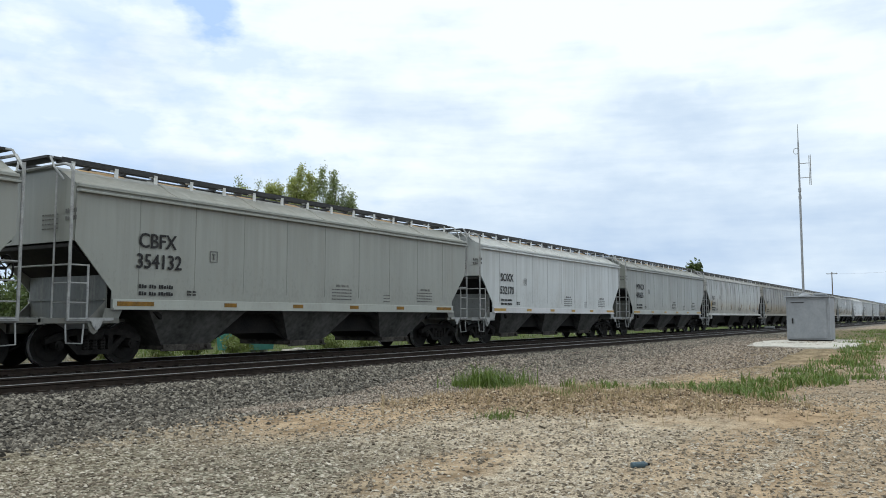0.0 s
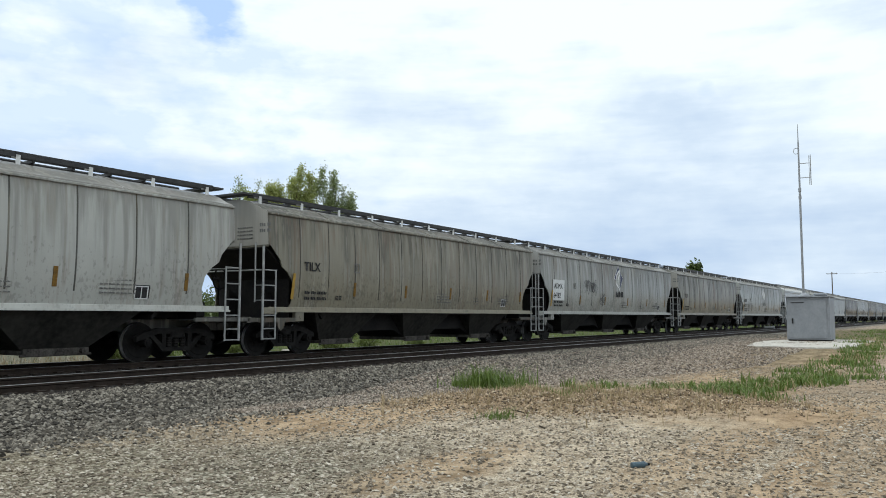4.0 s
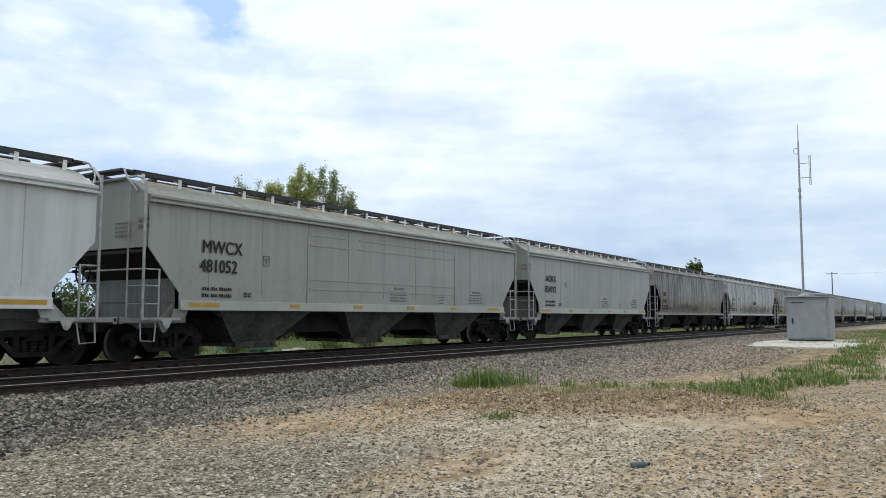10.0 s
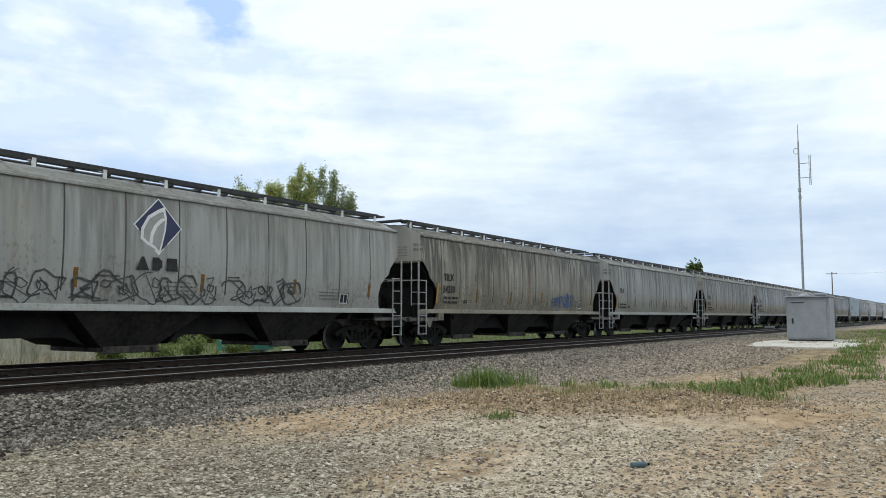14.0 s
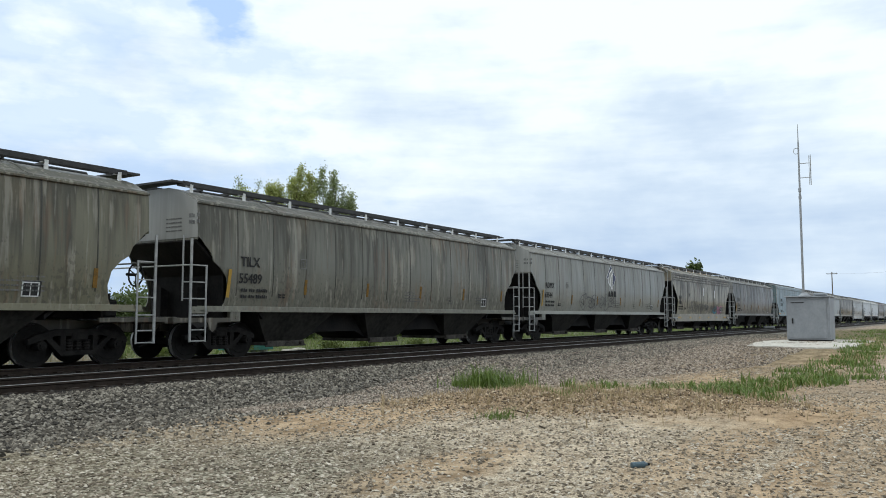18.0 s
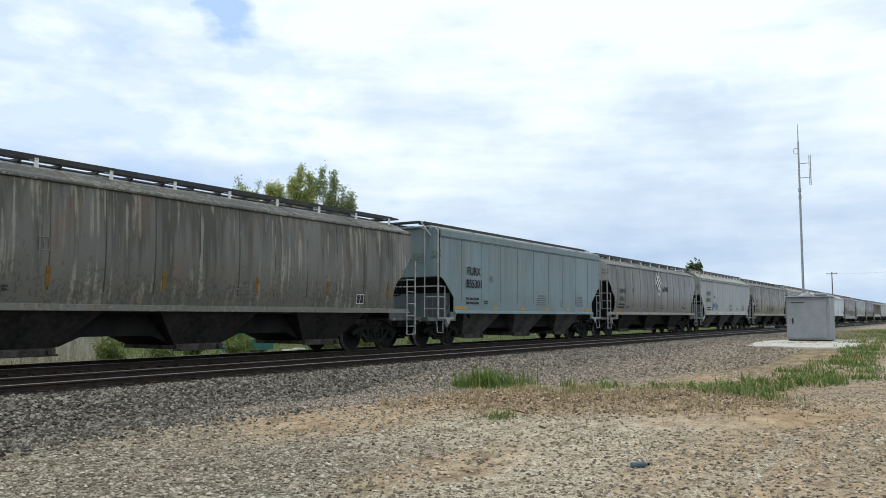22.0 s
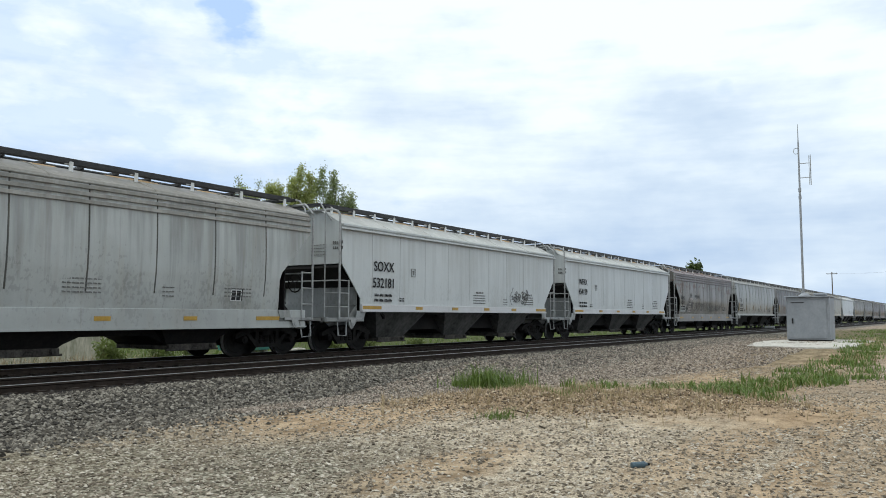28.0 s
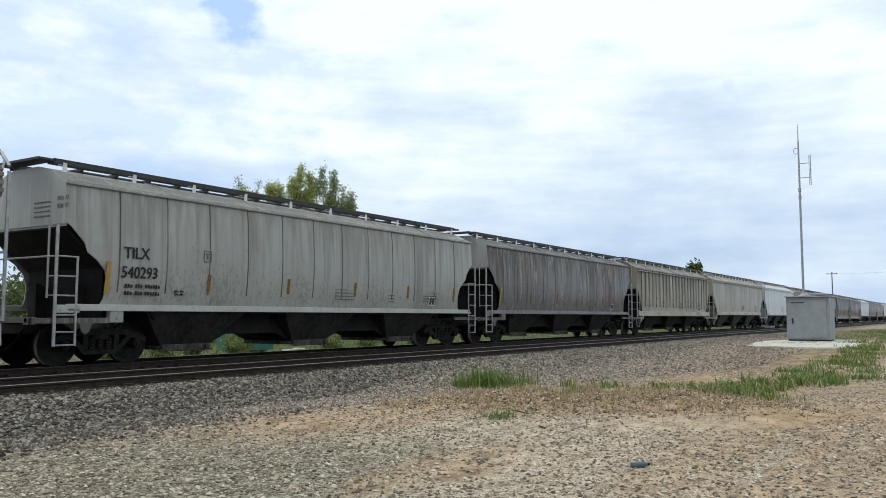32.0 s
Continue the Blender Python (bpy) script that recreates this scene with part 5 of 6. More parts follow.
def scatter_stones(name, label, mat, seed, n, where, size, flat=0.65):
    """Loose stones, one joined mesh: where(rng) gives x, y."""
    rng = np.random.default_rng(seed)
    base = np.array([(1, 0, 0), (-1, 0, 0), (0, 1, 0), (0, -1, 0), (0, 0, 1), (0, 0, -1)], float)
    tri = np.array([(0, 2, 4), (2, 1, 4), (1, 3, 4), (3, 0, 4), (2, 0, 5), (1, 2, 5), (3, 1, 5), (0, 3, 5)])
    xy = where(rng, n)
    n = len(xy)
    z = np.array([ground_height(px, py) for px, py in xy])
    r = size[0] * (size[1] / size[0]) ** rng.random(n)
    ang = rng.random(n) * 6.283
    stretch = np.stack([rng.uniform(0.7, 1.35, n), rng.uniform(0.7, 1.2, n), rng.uniform(0.5, 0.9, n) * flat / 0.65], 1)
    p = base[None] * stretch[:, None] * r[:, None, None] * rng.uniform(0.75, 1.25, (n, 6, 1))
    tilt = rng.normal(0, 0.35, n)
    c, s = np.cos(tilt), np.sin(tilt)
    p = np.stack([p[..., 0] * c[:, None] - p[..., 2] * s[:, None], p[..., 1], p[..., 0] * s[:, None] + p[..., 2] * c[:, None]], -1)
    c, s = np.cos(ang), np.sin(ang)
    p = np.stack([p[..., 0] * c[:, None] - p[..., 1] * s[:, None], p[..., 0] * s[:, None] + p[..., 1] * c[:, None], p[..., 2]], -1)
    p += np.stack([xy[:, 0], xy[:, 1], z + r * 0.25], -1)[:, None]
    faces = (tri[None] + 6 * np.arange(n)[:, None, None]).reshape(-1, 3)
    me = bpy.data.meshes.new(name)
    me.from_pydata(p.reshape(-1, 3).tolist(), [], faces.tolist())
    me.materials.append(mat)
    return tagged(new(name, me), label, "gravel", kind="stuff")


def on_bed(rng, n):
    x = 2 + 58 * rng.random(n) ** 1.7
    y = -7.5 + 2.6 * rng.random(n) ** 0.8
    y = np.where(rng.random(n) < 0.2, -7.2 - np.abs(rng.normal(0, 0.55, n)), y)
    return np.stack([x, y], 1)


def between_rails(rng, n):
    x = 2 + 45 * rng.random(n) ** 1.5
    return np.stack([x, rng.uniform(-5.2, 1.2, n)], 1)


# oily stones, their colour darkened further for the shade beneath the train
OILY_SHADED = material("oily_shaded_stone", rough=0.85)
stone_material(OILY_SHADED, (0.006, 0.006, 0.006), (0.022, 0.020, 0.018), (0.065, 0.060, 0.052))
scatter_stones("ballast", "crushed grey ballast stones along the track", STONE, 3, 64000, on_bed, (0.016, 0.044))
scatter_stones("ballast", "crushed grey ballast stones between the rails", OILY_SHADED, 4, 9000, between_rails, (0.022, 0.05))
DULL_STONE = material("dull_stone", rough=0.9)
stone_material(DULL_STONE, (0.045, 0.036, 0.028), (0.255, 0.205, 0.158), (0.50, 0.435, 0.36))


def on_shoulder(rng, n):
    x = 9 + 40 * rng.random(n) ** 1.5
    return np.stack([x, -7.2 + 1.5 * np.clip((x - 11) / 8, 0, 1) - np.minimum(6.4, 0.36 * (x - 8)) * rng.random(n)], 1)


scatter_stones("ballast", "dusty brown-grey stones spread beside the ballast", DULL_STONE, 6, 44000, on_shoulder, (0.018, 0.045))
CLOD = material("earth_clod", rough=0.95)
stone_material(CLOD, (0.060, 0.040, 0.024), (0.31, 0.225, 0.140), (0.62, 0.50, 0.34))


def heaped(rng, n, long, wide):
    u, w = np.clip(rng.normal(0, long, n), -3.6, 3.6), rng.normal(-0.1, wide, n)
    return np.stack([13.5 + 0.6 * u + 0.8 * w, -11.5 - 0.8 * u + 0.6 * w], 1)


def on_mound(rng, n):
    return heaped(rng, n, 1.9, 0.75)


scatter_stones("earth_clods", "loose brown clods of scraped earth", CLOD, 7, 16000, on_mound, (0.008, 0.036))
YARD_STONE = material("yard_stone", rough=0.9)
stone_material(YARD_STONE, (0.095, 0.077, 0.055), (0.30, 0.248, 0.182), (0.62, 0.56, 0.46))


def on_yard(rng, n):
    x = 2.5 + 24 * rng.random(n) ** 1.7
    y = -16.6 + 9.4 * rng.random(n)
    keep = np.array([noise.noise((px * 0.3, py * 0.45, 3.3)) + 0.3 * noise.noise((px * 1.1, py * 1.1, 5)) for px, py in zip(x, y)]) > rng.normal(-0.16, 0.20, n)
    return np.stack([x, y], 1)[keep]


scatter_stones("gravel", "loose pale gravel on the dirt yard", YARD_STONE, 5, 70000, on_yard, (0.008, 0.030), 0.5)


# ---- grass ----
def grass_tuft(name, label, mat, seed, blades, where, tall, width=0.007, category="grass"):
    rng = np.random.default_rng(seed)
    xy = where(rng, blades)
    verts, faces = [], []
    for px, py in xy:
        z = ground_height(px, py) - 0.01
        h = (tall[0] + (tall[1] - tall[0]) * rng.random() ** 1.5) * (0.55 + 0.9 * max(0.0, 0.5 + noise.noise((px * 2.1, py * 2.1, 6.0))))
        a = rng.random() * 6.283
        dx, dy = math.cos(a), math.sin(a)
        bend = h * rng.uniform(0.1, 0.75)
        i = len(verts)
        w = width * rng.uniform(0.7, 1.4)
        for u in (0.0, 0.55, 1.0):
            cx, cy, cz = px + dx * bend * u * u, py + dy * bend * u * u, z + h * (u - 0.25 * u * u)
            k = w * (1 - 0.85 * u)
            verts += [(cx - dy * k, cy + dx * k, cz), (cx + dy * k, cy - dx * k, cz)]
        faces += [(i, i + 1, i + 3, i + 2), (i + 2, i + 3, i + 5, i + 4)]
    me = bpy.data.meshes.new(name)
    me.from_pydata(verts, [], faces)
    me.materials.append(mat)
    return tagged(new(name, me), label, category, kind="stuff")


def clump(cx, cy, rx, ry):
    def where(rng, n):
        return np.stack([cx + rng.normal(0, rx, n), cy + rng.normal(0, ry, n)], 1)
    return where


def verge(rng, n):
    """Ragged clumps of grass between the tracks' shoulder and the gravel road."""
    c = 300
    along = rng.random(c) ** 1.5
    line = np.array([(16.3, -12.1), (18.4, -13.2), (23.0, -14.3), (32.0, -14.2), (47.0, -13.5)])
    cx, cy = np.interp(along, (0, 0.22, 0.5, 0.75, 1), line[:, 0]), np.interp(along, (0, 0.22, 0.5, 0.75, 1), line[:, 1])
    cx, cy = cx + rng.normal(0, 0.5, c), cy + rng.normal(0, 0.42, c) + 0.25 * rng.normal(0, 1, c) * along
    cx[:26], cy[:26] = 15.9 + rng.normal(0, 0.35, 26), -13.3 + rng.normal(0, 0.45, 26)
    cx[80:150], cy[80:150] = 45 + 38 * rng.random(70), -12.6 + rng.normal(0, 1.7, 70)
    cx[70:75], cy[70:75] = 16.6 + rng.normal(0, 0.25, 5), -10.2 + rng.normal(0, 0.45, 5)
    k = (c * rng.random(n) ** 1.05).astype(int)
    size = rng.uniform(0.08, 0.26, c)[k] * (1 + np.maximum(0, cx[k] - 20) / 18)
    return np.stack([cx[k] + rng.normal(0, 1, n) * size, cy[k] + rng.normal(0, 1, n) * size * 0.8], 1)


grass_tuft("grass_tuft", "green grass tuft on the ballast shoulder", GRASS, 21, 1300, clump(15.4, -8.5, 0.42, 0.40), (0.10, 0.55), 0.013)
grass_tuft("grass_verge", "strip of green grass beside the gravel road", GRASS, 22, 14000, verge, (0.04, 0.25), 0.020)
grass_tuft("dry_grass", "dry yellow grass among the green verge", STRAW, 29, 3400, verge, (0.03, 0.22), 0.012)
grass_tuft("grass_tuft", "small green grass tuft in the dirt", GRASS, 23, 260, clump(10.8, -11.2, 0.14, 0.12), (0.05, 0.2))
grass_tuft("grass_tuft", "sparse green grass on scraped earth", GRASS, 24, 420, clump(13.3, -11.2, 0.3, 0.35), (0.05, 0.22))


def back_field(rng, n):
    x = 5 + 160 * rng.random(n) ** 1.6
    return np.stack([x, 3.6 + 30 * rng.random(n) ** 2], 1)


grass_tuft("field_grass", "rough grass behind the tracks", GRASS, 25, 16000, back_field, (0.15, 0.6), 0.02)


# ---- signal cabinet, mast, pole ----
def signal_cabinet(at):
    cab = new("signal_cabinet")
    tagged(cab, "grey steel trackside signal cabinet on a concrete pad", "cabinet")
    part("body", box(plain(), -0.88, 0.88, -0.97, 0.97, 0.06, 2.12, 0.02), CABINET, cab)
    part("door", box(plain(), -0.91, -0.88, -0.84, 0.88, 0.14, 2.00, 0.012), CABINET, cab)
    part("roof_cap", box(plain(), -1.0, 0.96, -1.03, 1.03, 2.12, 2.18, 0.015), CABINET, cab)
    bm = plain()
    bmesh.ops.create_cone(bm, cap_ends=True, segments=12, radius1=0.30, radius2=0.16, depth=0.12, matrix=pose(0, 0.25, 2.27))
    part("roof_vent", bm, CABINET, cab)
    part("vent_hood", box(plain(), -0.3, 0.3, -0.75, -0.2, 2.21, 2.33, 0.03), CABINET, cab)
    part("handle", box(plain(), -0.96, -0.91, 0.66, 0.72, 0.84, 1.10, 0.01), GRIME_AND_SHADE, cab, "dark door handle")
    part("louvre", box(plain(), -0.925, -0.905, 0.15, 0.75, 1.84, 1.88), GRIME_AND_SHADE, cab)
    for z in (0.4, 1.1, 1.8):
        part("hinge", bar(plain(), (-0.92, -0.85, z), (-0.92, -0.85, z + 0.14), 0.02, 6), CABINET, cab)
    part("plinth", box(plain(), -0.84, 0.84, -0.92, 0.92, 0.0, 0.06), GRIME_AND_SHADE, cab)
    cab.matrix_basis = at
    return cab


def radio_mast(x, y, z):
    mast = new("radio_mast")
    tagged(mast, "slim grey radio mast with two dipole antennas", "mast")
    part("lower_pole", bar(plain(), (0, 0, 0), (0, 0, 8.0), 0.066, 10, 0.055), MAST, mast)
    bm = plain()
    bar(bm, (0, 0, 8.0), (0, 0, 10.6), 0.05, 8, 0.04)
    part("upper_pole", bm, MAST, mast)
    for zz in (8.0, 7.6):
        part("collar", bar(plain(), (0, 0, zz - 0.1), (0, 0, zz + 0.07), 0.076, 8), MAST, mast)
    part("whip", bar(plain(), (0, 0, 10.6), (0, 0, 11.55), 0.028, 6, 0.014), PALE, mast)
    for zz in (8.63, 9.40):
        dip = part("dipole", bar(plain(), (0, 0, zz), (0, -0.56, zz), 0.020), PALE, mast)
        part("element", tube(plain(), [(0, -0.57, zz - 0.43), (0, -0.57, zz + 0.43)], 0.024), PALE, dip)
        part("element", tube(plain(), [(0, -0.50, zz - 0.40), (0, -0.50, zz + 0.40)], 0.014), PALE, dip)
    part("ring", tube(plain(), [(0, 0.12 + 0.13 * math.cos(a * 0.785), 10.1 + 0.17 * math.sin(a * 0.785)) for a in range(9)], 0.018), PALE, mast)
    mast.location = (x, y, z)


signal_cabinet(pose(43.5, -10.87, -0.09))
def pad(bm):
    rnd = random.Random(2)
    rim = [(40.0 + 6.3 * math.cos(a) * (abs(math.cos(a)) ** -0.45 if abs(math.cos(a)) > 0.05 else 1) * rnd.uniform(0.88, 1.08), -11.4 + 2.15 * math.sin(a) * (abs(math.sin(a)) ** -0.4 if abs(math.sin(a)) > 0.05 else 1) * rnd.uniform(0.9, 1.1)) for a in [i * 2 * math.pi / 30 for i in range(30)]]
    rim = [p for a, b in zip(rim, rim[1:] + rim[:1]) for p in (a, ((a[0] + b[0]) / 2 + rnd.uniform(-.25, .25), (a[1] + b[1]) / 2 + rnd.uniform(-.15, .15)))]
    top, low = [bm.verts.new((x, y, -0.09)) for x, y in rim], [bm.verts.new((x * 1.004 - 0.16, y * 1.01 + 0.1, -0.5)) for x, y in rim]
    bm.faces.new(top)
    for i in range(60):
        bm.faces.new((top[i], low[i], low[(i + 1) % 60], top[(i + 1) % 60]))
    bmesh.ops.recalc_face_normals(bm, faces=bm.faces)
    return bm


part("concrete_pad", pad(plain()), CONCRETE)
tagged(bpy.data.objects["concrete_pad"], "pale worn concrete pad under the cabinet", "concrete pad", kind="structure")
radio_mast(46.15, -10.18, -0.15)


def utility_pole(x, y, tall):
    pole = new("utility_pole")
    tagged(pole, "weathered wooden utility pole with a crossarm", "pole")
    part("post", bar(plain(), (0, 0, 0), (0, 0, tall), 0.16, 10, 0.11), WOOD, pole)
    part("crossarm", box(plain(), -0.06, 0.06, -1.2, 1.2, tall - 0.5, tall - 0.35), WOOD, pole)
    for yy in (-1.05, 0.0, 1.05):
        part("insulator", bar(plain(), (0, yy, tall - 0.35), (0, yy, tall - 0.18 + (0.2 if yy == 0 else 0)), 0.05, 8), GRIME_AND_SHADE, pole)
    pole.location = (x, y, -0.6)


utility_pole(208.9, 8.0, 12.2)


def wire(a, b, sag):
    bm = plain()
    pts = [Vector(a).lerp(Vector(b), i / 12) - Vector((0, 0, sag * 4 * (i / 12) * (1 - i / 12))) for i in range(13)]
    tube(bm, pts, 0.012, 4)
    tagged(part("overhead_wire", bm, GRIME_AND_SHADE), "thin dark overhead wire", "wire")


wire((208.9, 8.0, 11.4), (120.0, -14.0, 7.4), 0.4)


# ---- trees ----
def tree(name, at, tall, crown, seed, leaves, leaf, label, mat=None, trunk_part=0.35):
    rnd = random.Random(seed)
    t = new(name)
    tagged(t, label, "tree")
    bm = plain()
    base = Vector((0, 0, 0))
    fork = Vector((rnd.uniform(-.2, .2), rnd.uniform(-.2, .2), tall * trunk_part))
    bar(bm, base, fork, 0.03 * tall, 8, 0.02 * tall)
    tips = []
    for i in range(11):
        a, e = i * 2.4 + rnd.uniform(-.3, .3), rnd.uniform(0.35, 1.25)
        d = Vector((math.cos(a) * math.cos(e), math.sin(a) * math.cos(e), math.sin(e)))
        q = fork + Vector((d.x * crown, d.y * crown, d.z * (tall - fork.z))) * rnd.uniform(0.6, 0.9)
        bar(bm, fork, q, 0.012 * tall, 5, 0.004 * tall)
        tips.append(q)
        for j in range(3):
            w = q + Vector((rnd.gauss(0, .3), rnd.gauss(0, .3), rnd.uniform(0, .35))) * crown * 0.5
            bar(bm, fork.lerp(q, rnd.uniform(.5, 1)), w, 0.005 * tall, 4, 0.002 * tall)
            tips.append(w)
    part("trunk", bm, BARK, t)
    verts, faces = [], []
    for i in range(leaves):
        c = rnd.choice(tips)
        r = crown * 0.30
        p = c + Vector((rnd.gauss(0, r * .42), rnd.gauss(0, r * .42), rnd.gauss(r * .1, r * .75)))
        n = Vector((rnd.gauss(0, 1), rnd.gauss(0, 1), rnd.gauss(0.4, 1))).normalized()
        u = n.orthogonal().normalized()
        w = n.cross(u)
        s = leaf * rnd.uniform(0.6, 1.4)
        k = len(verts)
        verts += [tuple(p + u * s), tuple(p + w * s * 0.5), tuple(p - u * s), tuple(p - w * s * 0.5)]
        faces.append((k, k + 1, k + 2, k + 3))
    me = bpy.data.meshes.new("crown")
    me.from_pydata(verts, [], faces)
    me.materials.append(mat or LEAF)
    ob = new("crown", me)
    ob.parent = t
    t.location = at
    return t


def plume_tree(at, plumes, seed, leaves, leaf, mat, label):
    """A wind-combed tree: limbs that end in upright plumes of leaves (how far along the row it stands, the height of its tip, its width)."""
    rnd = random.Random(seed)
    t = new("tree")
    tagged(t, label, "tree")
    row = Vector((0.54, -0.84, 0))
    top = max(h for _, h, _ in plumes)
    fork = Vector((0, 0, top * 0.45))
    bm = plain()
    bar(bm, (0, 0, 0), fork, 0.24, 8, 0.17)
    verts, faces = [], []
    weight = [w for _, _, w in plumes]
    stems = []
    for u, h, w in plumes:
        foot = row * u * 0.55 + Vector((rnd.uniform(-.5, .5), rnd.uniform(-.5, .5), h * 0.68))
        tip = row * u + Vector((rnd.uniform(-.4, .4), rnd.uniform(-.4, .4), h))
        bar(bm, fork, foot, 0.10, 5, 0.05)
        bar(bm, foot, tip, 0.05, 5, 0.012)
        for j in range(4):
            q = foot.lerp(tip, 0.25 + 0.18 * j)
            bar(bm, q, q + Vector((rnd.uniform(-.5, .5), rnd.uniform(-.5, .5), 0.55)) * w, 0.02, 4, 0.006)
        # sprays of leaves along the plume
        stems.append([(foot.lerp(tip, v) + Vector((rnd.gauss(0, 1), rnd.gauss(0, 1), rnd.gauss(0, 0.4))) * w * 0.75 * (1.06 - v), 0.16 + 0.2 * w * (1.05 - v)) for v in [rnd.random() ** 0.8 for _ in range(22)]])
    part("trunk", bm, BARK, t)
    for i in range(leaves):
        c, r = rnd.choice(rnd.choices(stems, weight)[0])
        p = c + Vector((rnd.gauss(0, r), rnd.gauss(0, r), rnd.gauss(0, r * 1.3)))
        lie = Vector((rnd.gauss(0, 1), rnd.gauss(0, 1), rnd.gauss(0.3, 0.8))).normalized()
        a = lie.orthogonal().normalized()
        b = lie.cross(a)
        s = leaf * rnd.uniform(0.6, 1.4)
        k = len(verts)
        verts += [tuple(p + a * s), tuple(p + b * s * 0.45), tuple(p - a * s), tuple(p - b * s * 0.45)]
        faces.append((k, k + 1, k + 2, k + 3))
    me = bpy.data.meshes.new("crown")
    me.from_pydata(verts, [], faces)
    me.materials.append(mat)
    new("crown", me).parent = t
    t.location = at


PALE_LEAF = leafy("pale_leaf", (0.24, 0.285, 0.085), (0.52, 0.54, 0.20), 0.5)
GREY_LEAF = leafy("grey_leaf", (0.17, 0.215, 0.09), (0.40, 0.45, 0.21), 0.5)
plume_tree((44.85, 25.7, -0.6), [(-3.0, 11.3, 0.4), (-2.4, 11.0, 0.6), (-1.8, 11.5, 0.6), (-1.1, 11.6, 0.7), (-0.4, 11.7, 0.8), (0.4, 12.1, 0.8), (1.15, 13.0, 0.6), (1.7, 12.5, 0.6), (-1.5, 10.8, 1.0), (0.2, 11.0, 1.1), (1.3, 11.0, 1.0)], 41, 22000, 0.085, PALE_LEAF, "broad pale green tree behind the train")
plume_tree((47.6, 24.3, -0.6), [(-0.7, 12.2, 0.6), (0.0, 13.25, 0.45), (0.45, 12.95, 0.45), (0.9, 12.3, 0.5), (1.4, 11.7, 0.5), (1.9, 11.1, 0.5), (2.4, 10.4, 0.5), (0.2, 11.2, 0.8), (1.1, 10.5, 0.8)], 45, 11000, 0.085, GREY_LEAF, "slim grey-green tree with open wind-blown plumes")
plume_tree((40.0, 26.0, -0.6), [(0.0, 11.6, 0.28), (0.3, 11.0, 0.3), (1.2, 11.2, 0.25), (-0.3, 10.6, 0.3)], 42, 1100, 0.08, GREY_LEAF, "thin sparse young tree behind the train")
tree("tree", (172.0, 30.0, -0.6), 14.4, 2.2, 43, 2200, 0.34, "dark distant tree above the train", HEDGE)


def shrub(at, wide, tall, seed, leaves, leaf, mat, label):
    """A low bush: stems from the ground and loose leaves round their tips."""
    rnd = random.Random(seed)
    b = new("shrub")
    tagged(b, label, "shrub")
    bm = plain()
    tips = []
    for i in range(9):
        a = i * 0.7 + rnd.uniform(-.2, .2)
        q = Vector((math.cos(a) * wide * rnd.uniform(.2, .9), math.sin(a) * wide * rnd.uniform(.2, .9), tall * rnd.uniform(.5, 1)))
        bar(bm, (q.x * 0.15, q.y * 0.15, 0), q, 0.018, 4, 0.006)
        tips += [q, q * 0.7, q * 0.36]
    part("stem", bm, BARK, b)
    verts, faces = [], []
    for i in range(leaves):
        p = rnd.choice(tips) + Vector((rnd.gauss(0, wide * .22), rnd.gauss(0, wide * .22), rnd.gauss(0, tall * .14)))
        p.z = max(p.z, 0.02)
        n = Vector((rnd.gauss(0, 1), rnd.gauss(0, 1), rnd.gauss(0.5, 1))).normalized()
        u = n.orthogonal().normalized()
        w = n.cross(u)
        s = leaf * rnd.uniform(0.6, 1.4)
        k = len(verts)
        verts += [tuple(p + u * s), tuple(p + w * s * 0.55), tuple(p - u * s), tuple(p - w * s * 0.55)]
        faces.append((k, k + 1, k + 2, k + 3))
    me = bpy.data.meshes.new("foliage")
    me.from_pydata(verts, [], faces)
    me.materials.append(mat)
    new("foliage", me).parent = b
    b.location = (at[0], at[1], ground_height(*at) - 0.02)


for i, (sx, sy, w, t) in enumerate(((15.6, 5.2, 0.5, 0.9), (17.4, 5.0, 0.45, 0.8), (19.2, 5.6, 0.6, 1.0), (21.0, 5.4, 0.5, 0.9), (22.4, 6.6, 0.6, 1.1), (26.5, 5.6, 0.6, 0.9), (28.4, 5.2, 0.5, 0.8), (30.0, 6.4, 0.7, 1.1), (33.5, 6.0, 0.5, 0.7))):
    shrub((sx, sy), w, t, 60 + i, 1000, 0.065, LEAF, "leafy green weed bush behind the tracks")
rnd = random.Random(8)
for i in range(30):
    shrub((3 + i * 2.1 + rnd.uniform(-0.8, 0.8), 25 + rnd.uniform(-2, 3)), rnd.uniform(1.6, 2.4), rnd.uniform(2.3, 3.1) + (0.4 if i > 8 else 0.0), 90 + i, 3800, 0.12, HEDGE, "tall green hedge bush across the field")


def weeds(rng, n):
    return np.stack([8.5 + 8.5 * rng.random(n), 4.6 + 2.6 * rng.random(n)], 1)


grass_tuft("dry_weeds", "tall dry straw-coloured weeds behind the tracks", STRAW, 26, 1500, weeds, (0.3, 0.75), 0.012)


def waste_skip():
    b = new("waste_skip")
    tagged(b, "teal green waste skip on pale block feet", "skip")
    bm = plain()
    prism(bm, [(-1.1, 1.25), (-0.95, 0.30), (0.95, 0.30), (1.1, 1.25)], -0.6, 0.6)
    part("body", bm, TEAL, b)
    part("rim", box(plain(), -1.16, 1.16, -0.66, 0.66, 1.25, 1.33, 0.02), TEAL, b)
    for x in (-0.7, 0.65):
        part("foot", box(plain(), x - 0.12, x + 0.12, -0.5, 0.5, 0.0, 0.30, 0.02), CONCRETE, b, "pale block foot")
    b.location = (23.6, 7.6, ground_height(23.6, 7.6))


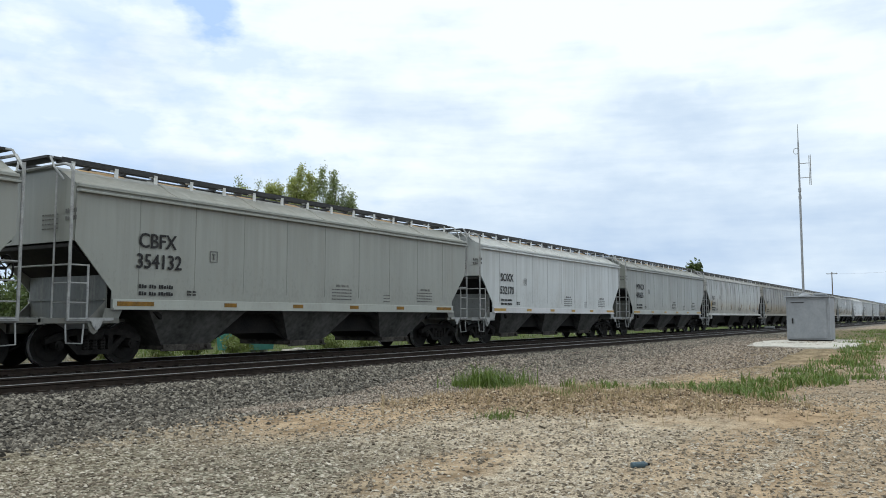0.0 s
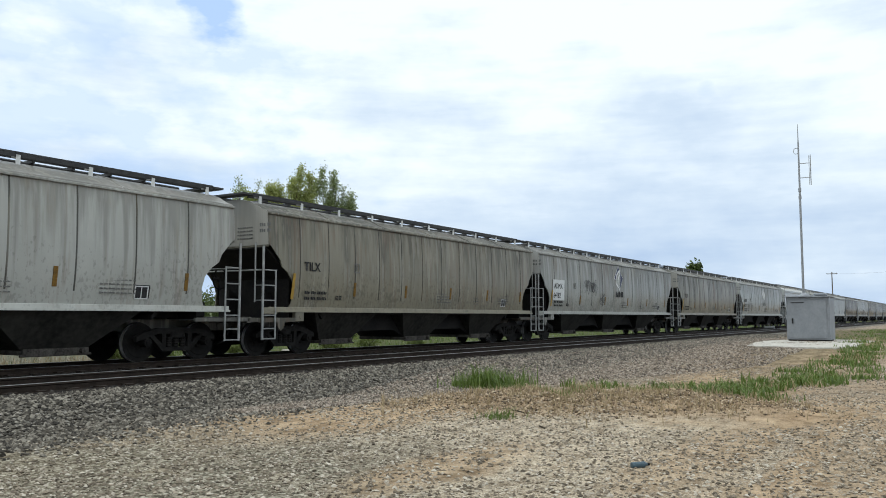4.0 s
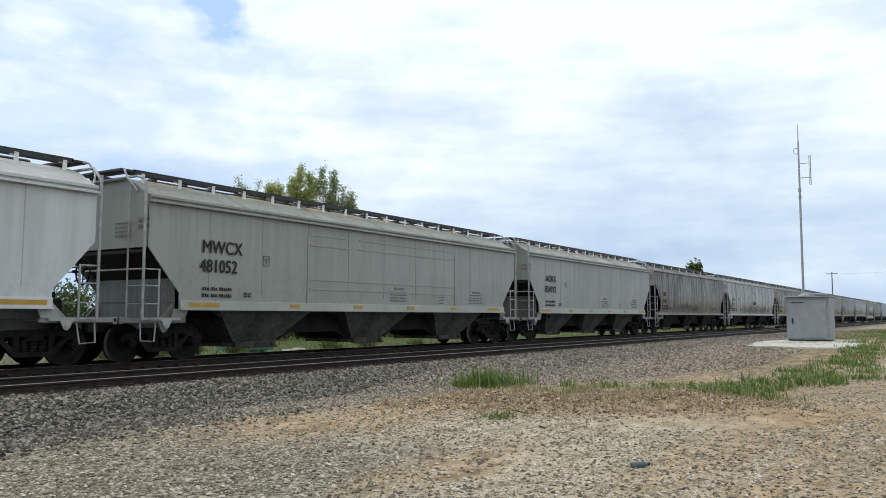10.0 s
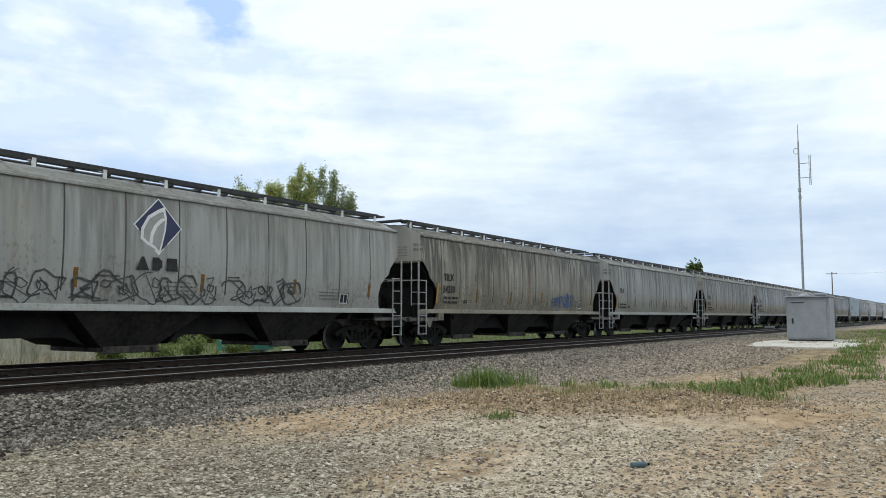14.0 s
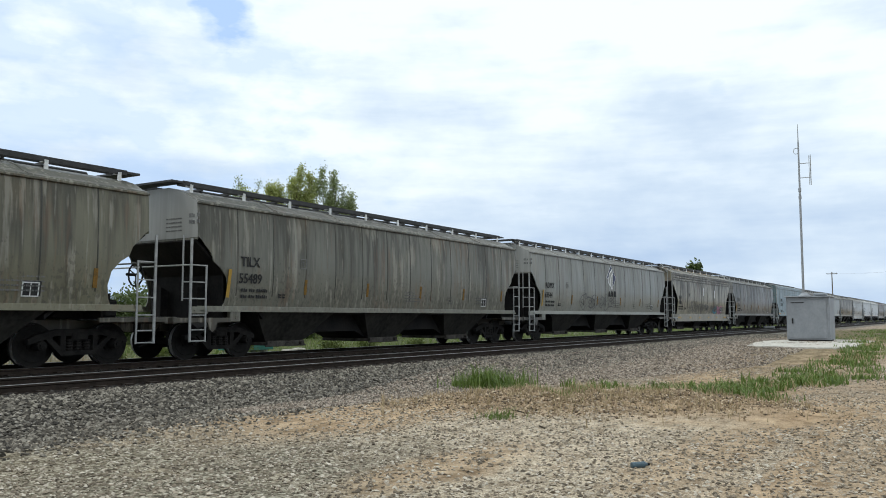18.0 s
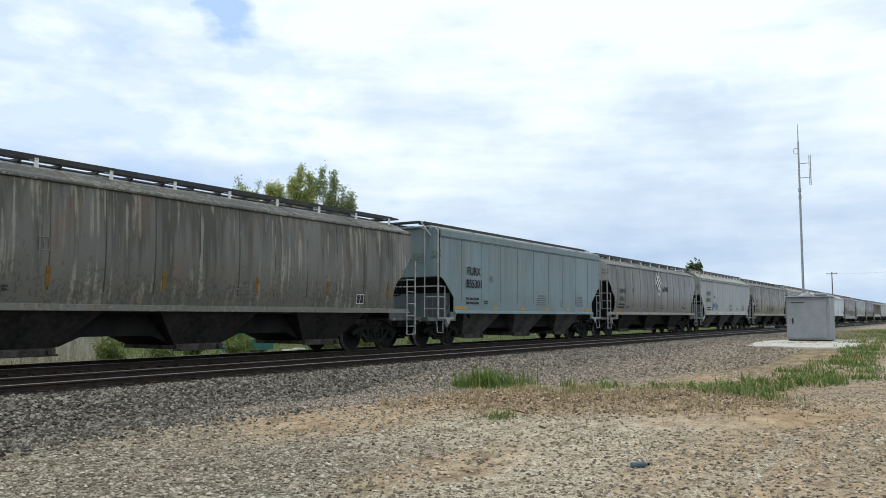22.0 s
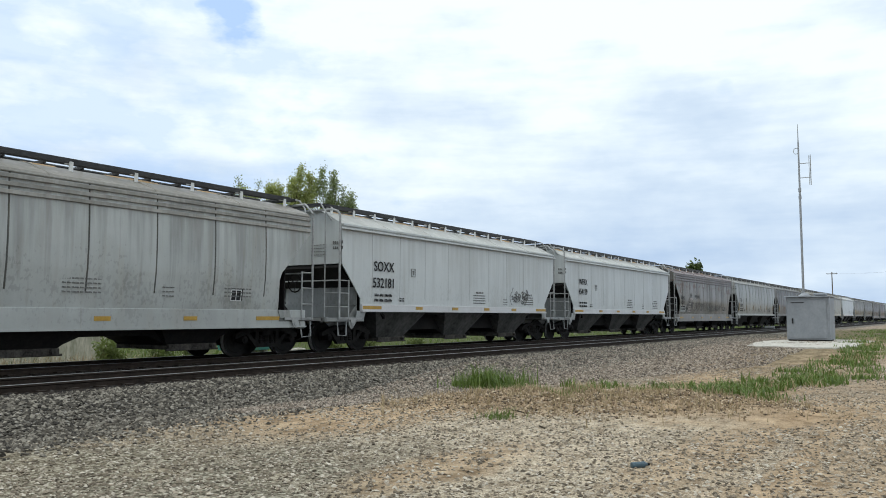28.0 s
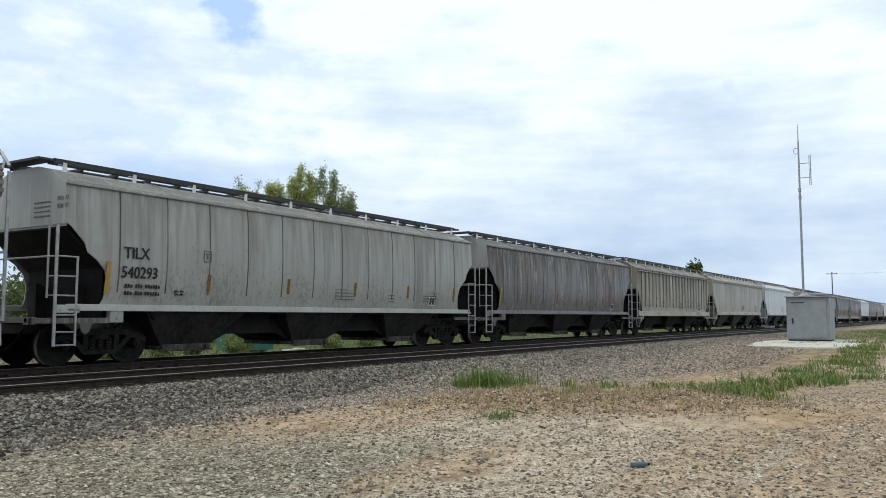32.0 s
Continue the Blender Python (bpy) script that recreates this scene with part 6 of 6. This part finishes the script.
TEAL = grainy("teal_paint", (0.03, 0.16, 0.13), (0.06, 0.22, 0.18), 3, 0.5, 0.0, 0.1)
waste_skip()
me = shared("rubble_block", lambda b: box(b, -0.3, 0.3, -0.2, 0.2, 0, 0.34, 0.05), CONCRETE)
for sx, sy, turn in ((24.8, 6.4, 20), (31.0, 6.8, -10), (20.2, 7.0, 35), (26.0, 6.9, 70)):
    ob = new("concrete_block", me)
    ob.matrix_basis = pose(sx, sy, ground_height(sx, sy) - 0.03, 0, 0, turn)
    tagged(ob, "broken pale concrete block among weeds", "concrete block", "blocks behind the tracks")


# low stained concrete wall across the back road
bm = plain()
for i in range(6):
    box(bm, 8.2 + i * 1.5, 9.69 + i * 1.5, 7.6, 7.85, -0.75, 0.42 + 0.015 * (i % 2), 0.02)
tagged(part("low_wall", bm, MOSSY), "low stained concrete wall overgrown with weeds", "wall", kind="structure")


def switch_machine():
    s = new("switch_machine")
    tagged(s, "low dark switch machine with a pale cover between tracks", "switch machine")
    part("base", box(plain(), -0.5, 0.5, -0.75, 0.75, 0.0, 0.12, 0.01), TIE, s)
    part("cover", box(plain(), -0.35, 0.35, -0.2, 0.7, 0.12, 0.36, 0.05), PALE, s, "pale steel cover")
    part("motor_case", box(plain(), -0.3, 0.3, -0.7, -0.24, 0.12, 0.40, 0.06), GRIME_AND_SHADE, s, "dark motor case")
    s.location = (82.0, -1.95, ground_height(82.0, -1.95) - 0.02)


switch_machine()


# ---- litter in the yard ----
def bottle():
    b = new("plastic_bottle")
    tagged(b, "crushed bluish plastic bottle lying in the gravel", "bottle")
    bm = plain()
    bar(bm, (0.03, 0, 0.03), (0.17, 0, 0.03), 0.028, 10, 0.032)
    bar(bm, (0.17, 0, 0.03), (0.21, 0, 0.03), 0.036, 10, 0.014)
    part("shell", bm, BOTTLE, b)
    part("cap", bar(plain(), (0.21, 0, 0.03), (0.235, 0, 0.03), 0.015, 8), GRIME_AND_SHADE, b)
    b.matrix_basis = pose(8.1, -14.2, ground_height(8.1, -14.2), 0, 0, -40)


BOTTLE = grainy("bottle_plastic", (0.025, 0.05, 0.065), (0.08, 0.13, 0.16), 20, 0.3, 0.0, 0.1)
bottle()
STICK = grainy("dark_stick", (0.03, 0.025, 0.02), (0.09, 0.07, 0.05), 8, 0.9, 0.0, 0.4)
for i, (sx, sy, w, turn) in enumerate(((11.4, -11.2, 0.45, 60), (15.7, -13.3, 0.42, 75), (14.9, -9.9, 0.30, 130), (12.6, -10.3, 0.3, 40), (16.6, -11.9, 0.35, 100), (13.2, -10.9, 0.28, 20), (17.6, -9.4, 0.35, 85), (10.2, -12.2, 0.22, 50))):
    bm = plain()
    tube(bm, [(-w / 2, 0, 0.012), (-w * 0.1, 0.03, 0.03), (w / 2, -0.02, 0.015)], 0.013, 5)
    ob = tagged(part("stick", bm, STICK), "short dark broken stick on the ground", "stick", "sticks on the ground")
    ob.matrix_basis = pose(sx, sy, ground_height(sx, sy), 0, 0, turn)


def chaff(rng, n):
    return heaped(rng, n, 1.8, 0.8)


grass_tuft("dead_stalks", "scraped dead stalks and straw on bare earth", STRAW, 27, 7500, chaff, (0.03, 0.20), 0.007, "straw")


# ---- bird ----
def bird():
    b = new("bird")
    tagged(b, "small dark bird in gliding flight", "bird")
    bm = plain()
    bmesh.ops.create_uvsphere(bm, u_segments=10, v_segments=6, radius=0.055)
    for v in bm.verts:
        v.co.x *= 2.1
    part("body", bm, GRIME_AND_SHADE, b, smooth=True)
    bm = plain()
    prism(bm, [(-0.24, -0.008), (-0.08, -0.012), (-0.08, 0.012), (-0.24, 0.008)], -0.04, 0.04)
    part("tail", bm, GRIME_AND_SHADE, b)
    for s in (-1, 1):
        bm = plain()
        f = [bm.verts.new(c) for c in ((0.07, 0, 0.02), (-0.06, 0, 0.02), (-0.10, s * 0.17, 0.03), (-0.05, s * 0.30, 0.01), (0.05, s * 0.16, 0.04))]
        g = [bm.verts.new(v.co + Vector((0, 0, 0.012))) for v in f]
        bm.faces.new(f)
        bm.faces.new(g[::-1])
        for i in range(5):
            bm.faces.new((f[i], g[i], g[(i + 1) % 5], f[(i + 1) % 5]))
        part("wing", bm, GRIME_AND_SHADE, b)
    return b


BIRD = bird()
BIRD_WAY = [(0.0, (88, -54, 104)), (12.5, (22.75, 14.85, 16.4)), (12.7, (21.67, 16.05, 15.01)), (12.9, (20.6, 17.26, 13.61)), (13.0, (20.09, 17.79, 12.98)),
            (13.2, (19.07, 18.66, 12.01)), (14.0, (15.1, 21.8, 9.0)), (16.0, (4, 29, 7.5)), (32.0, (-90, 90, 12))]


# ---- the train rolls ----
def motions():
    times = [1.0 * i for i in range(33)]
    for car, start in CARS:
        walk(car, [(t, pose(start - rolled(t), 0, 0)) for t in times])
    walk(SKY, [(t, pose(0, 0, 0, 0, 0, -1.65 * t / 32 + 0.05)) for t in (0.0, 16.0, 32.0)])
    walk(BIRD, [(t, pose(*p, 0, 12, 133)) for t, p in BIRD_WAY])
    for w, a, start in WHEELS:
        def turn(t):
            return pose(a, 0, 0.457, 0, -math.degrees(rolled(t) / 0.457), 0)
        live = [f / FPS for f in range(0, 961) if -6 < start - rolled(f / FPS) < 62]
        if not live:
            continue
        rows = [(t, turn(t)) for t in live]
        if live[0] > 0:
            rows.insert(0, (0.0, rows[0][1]))
        if live[-1] < 32:
            rows.append((32.0, rows[-1][1]))
        walk(w, rows)


motions()
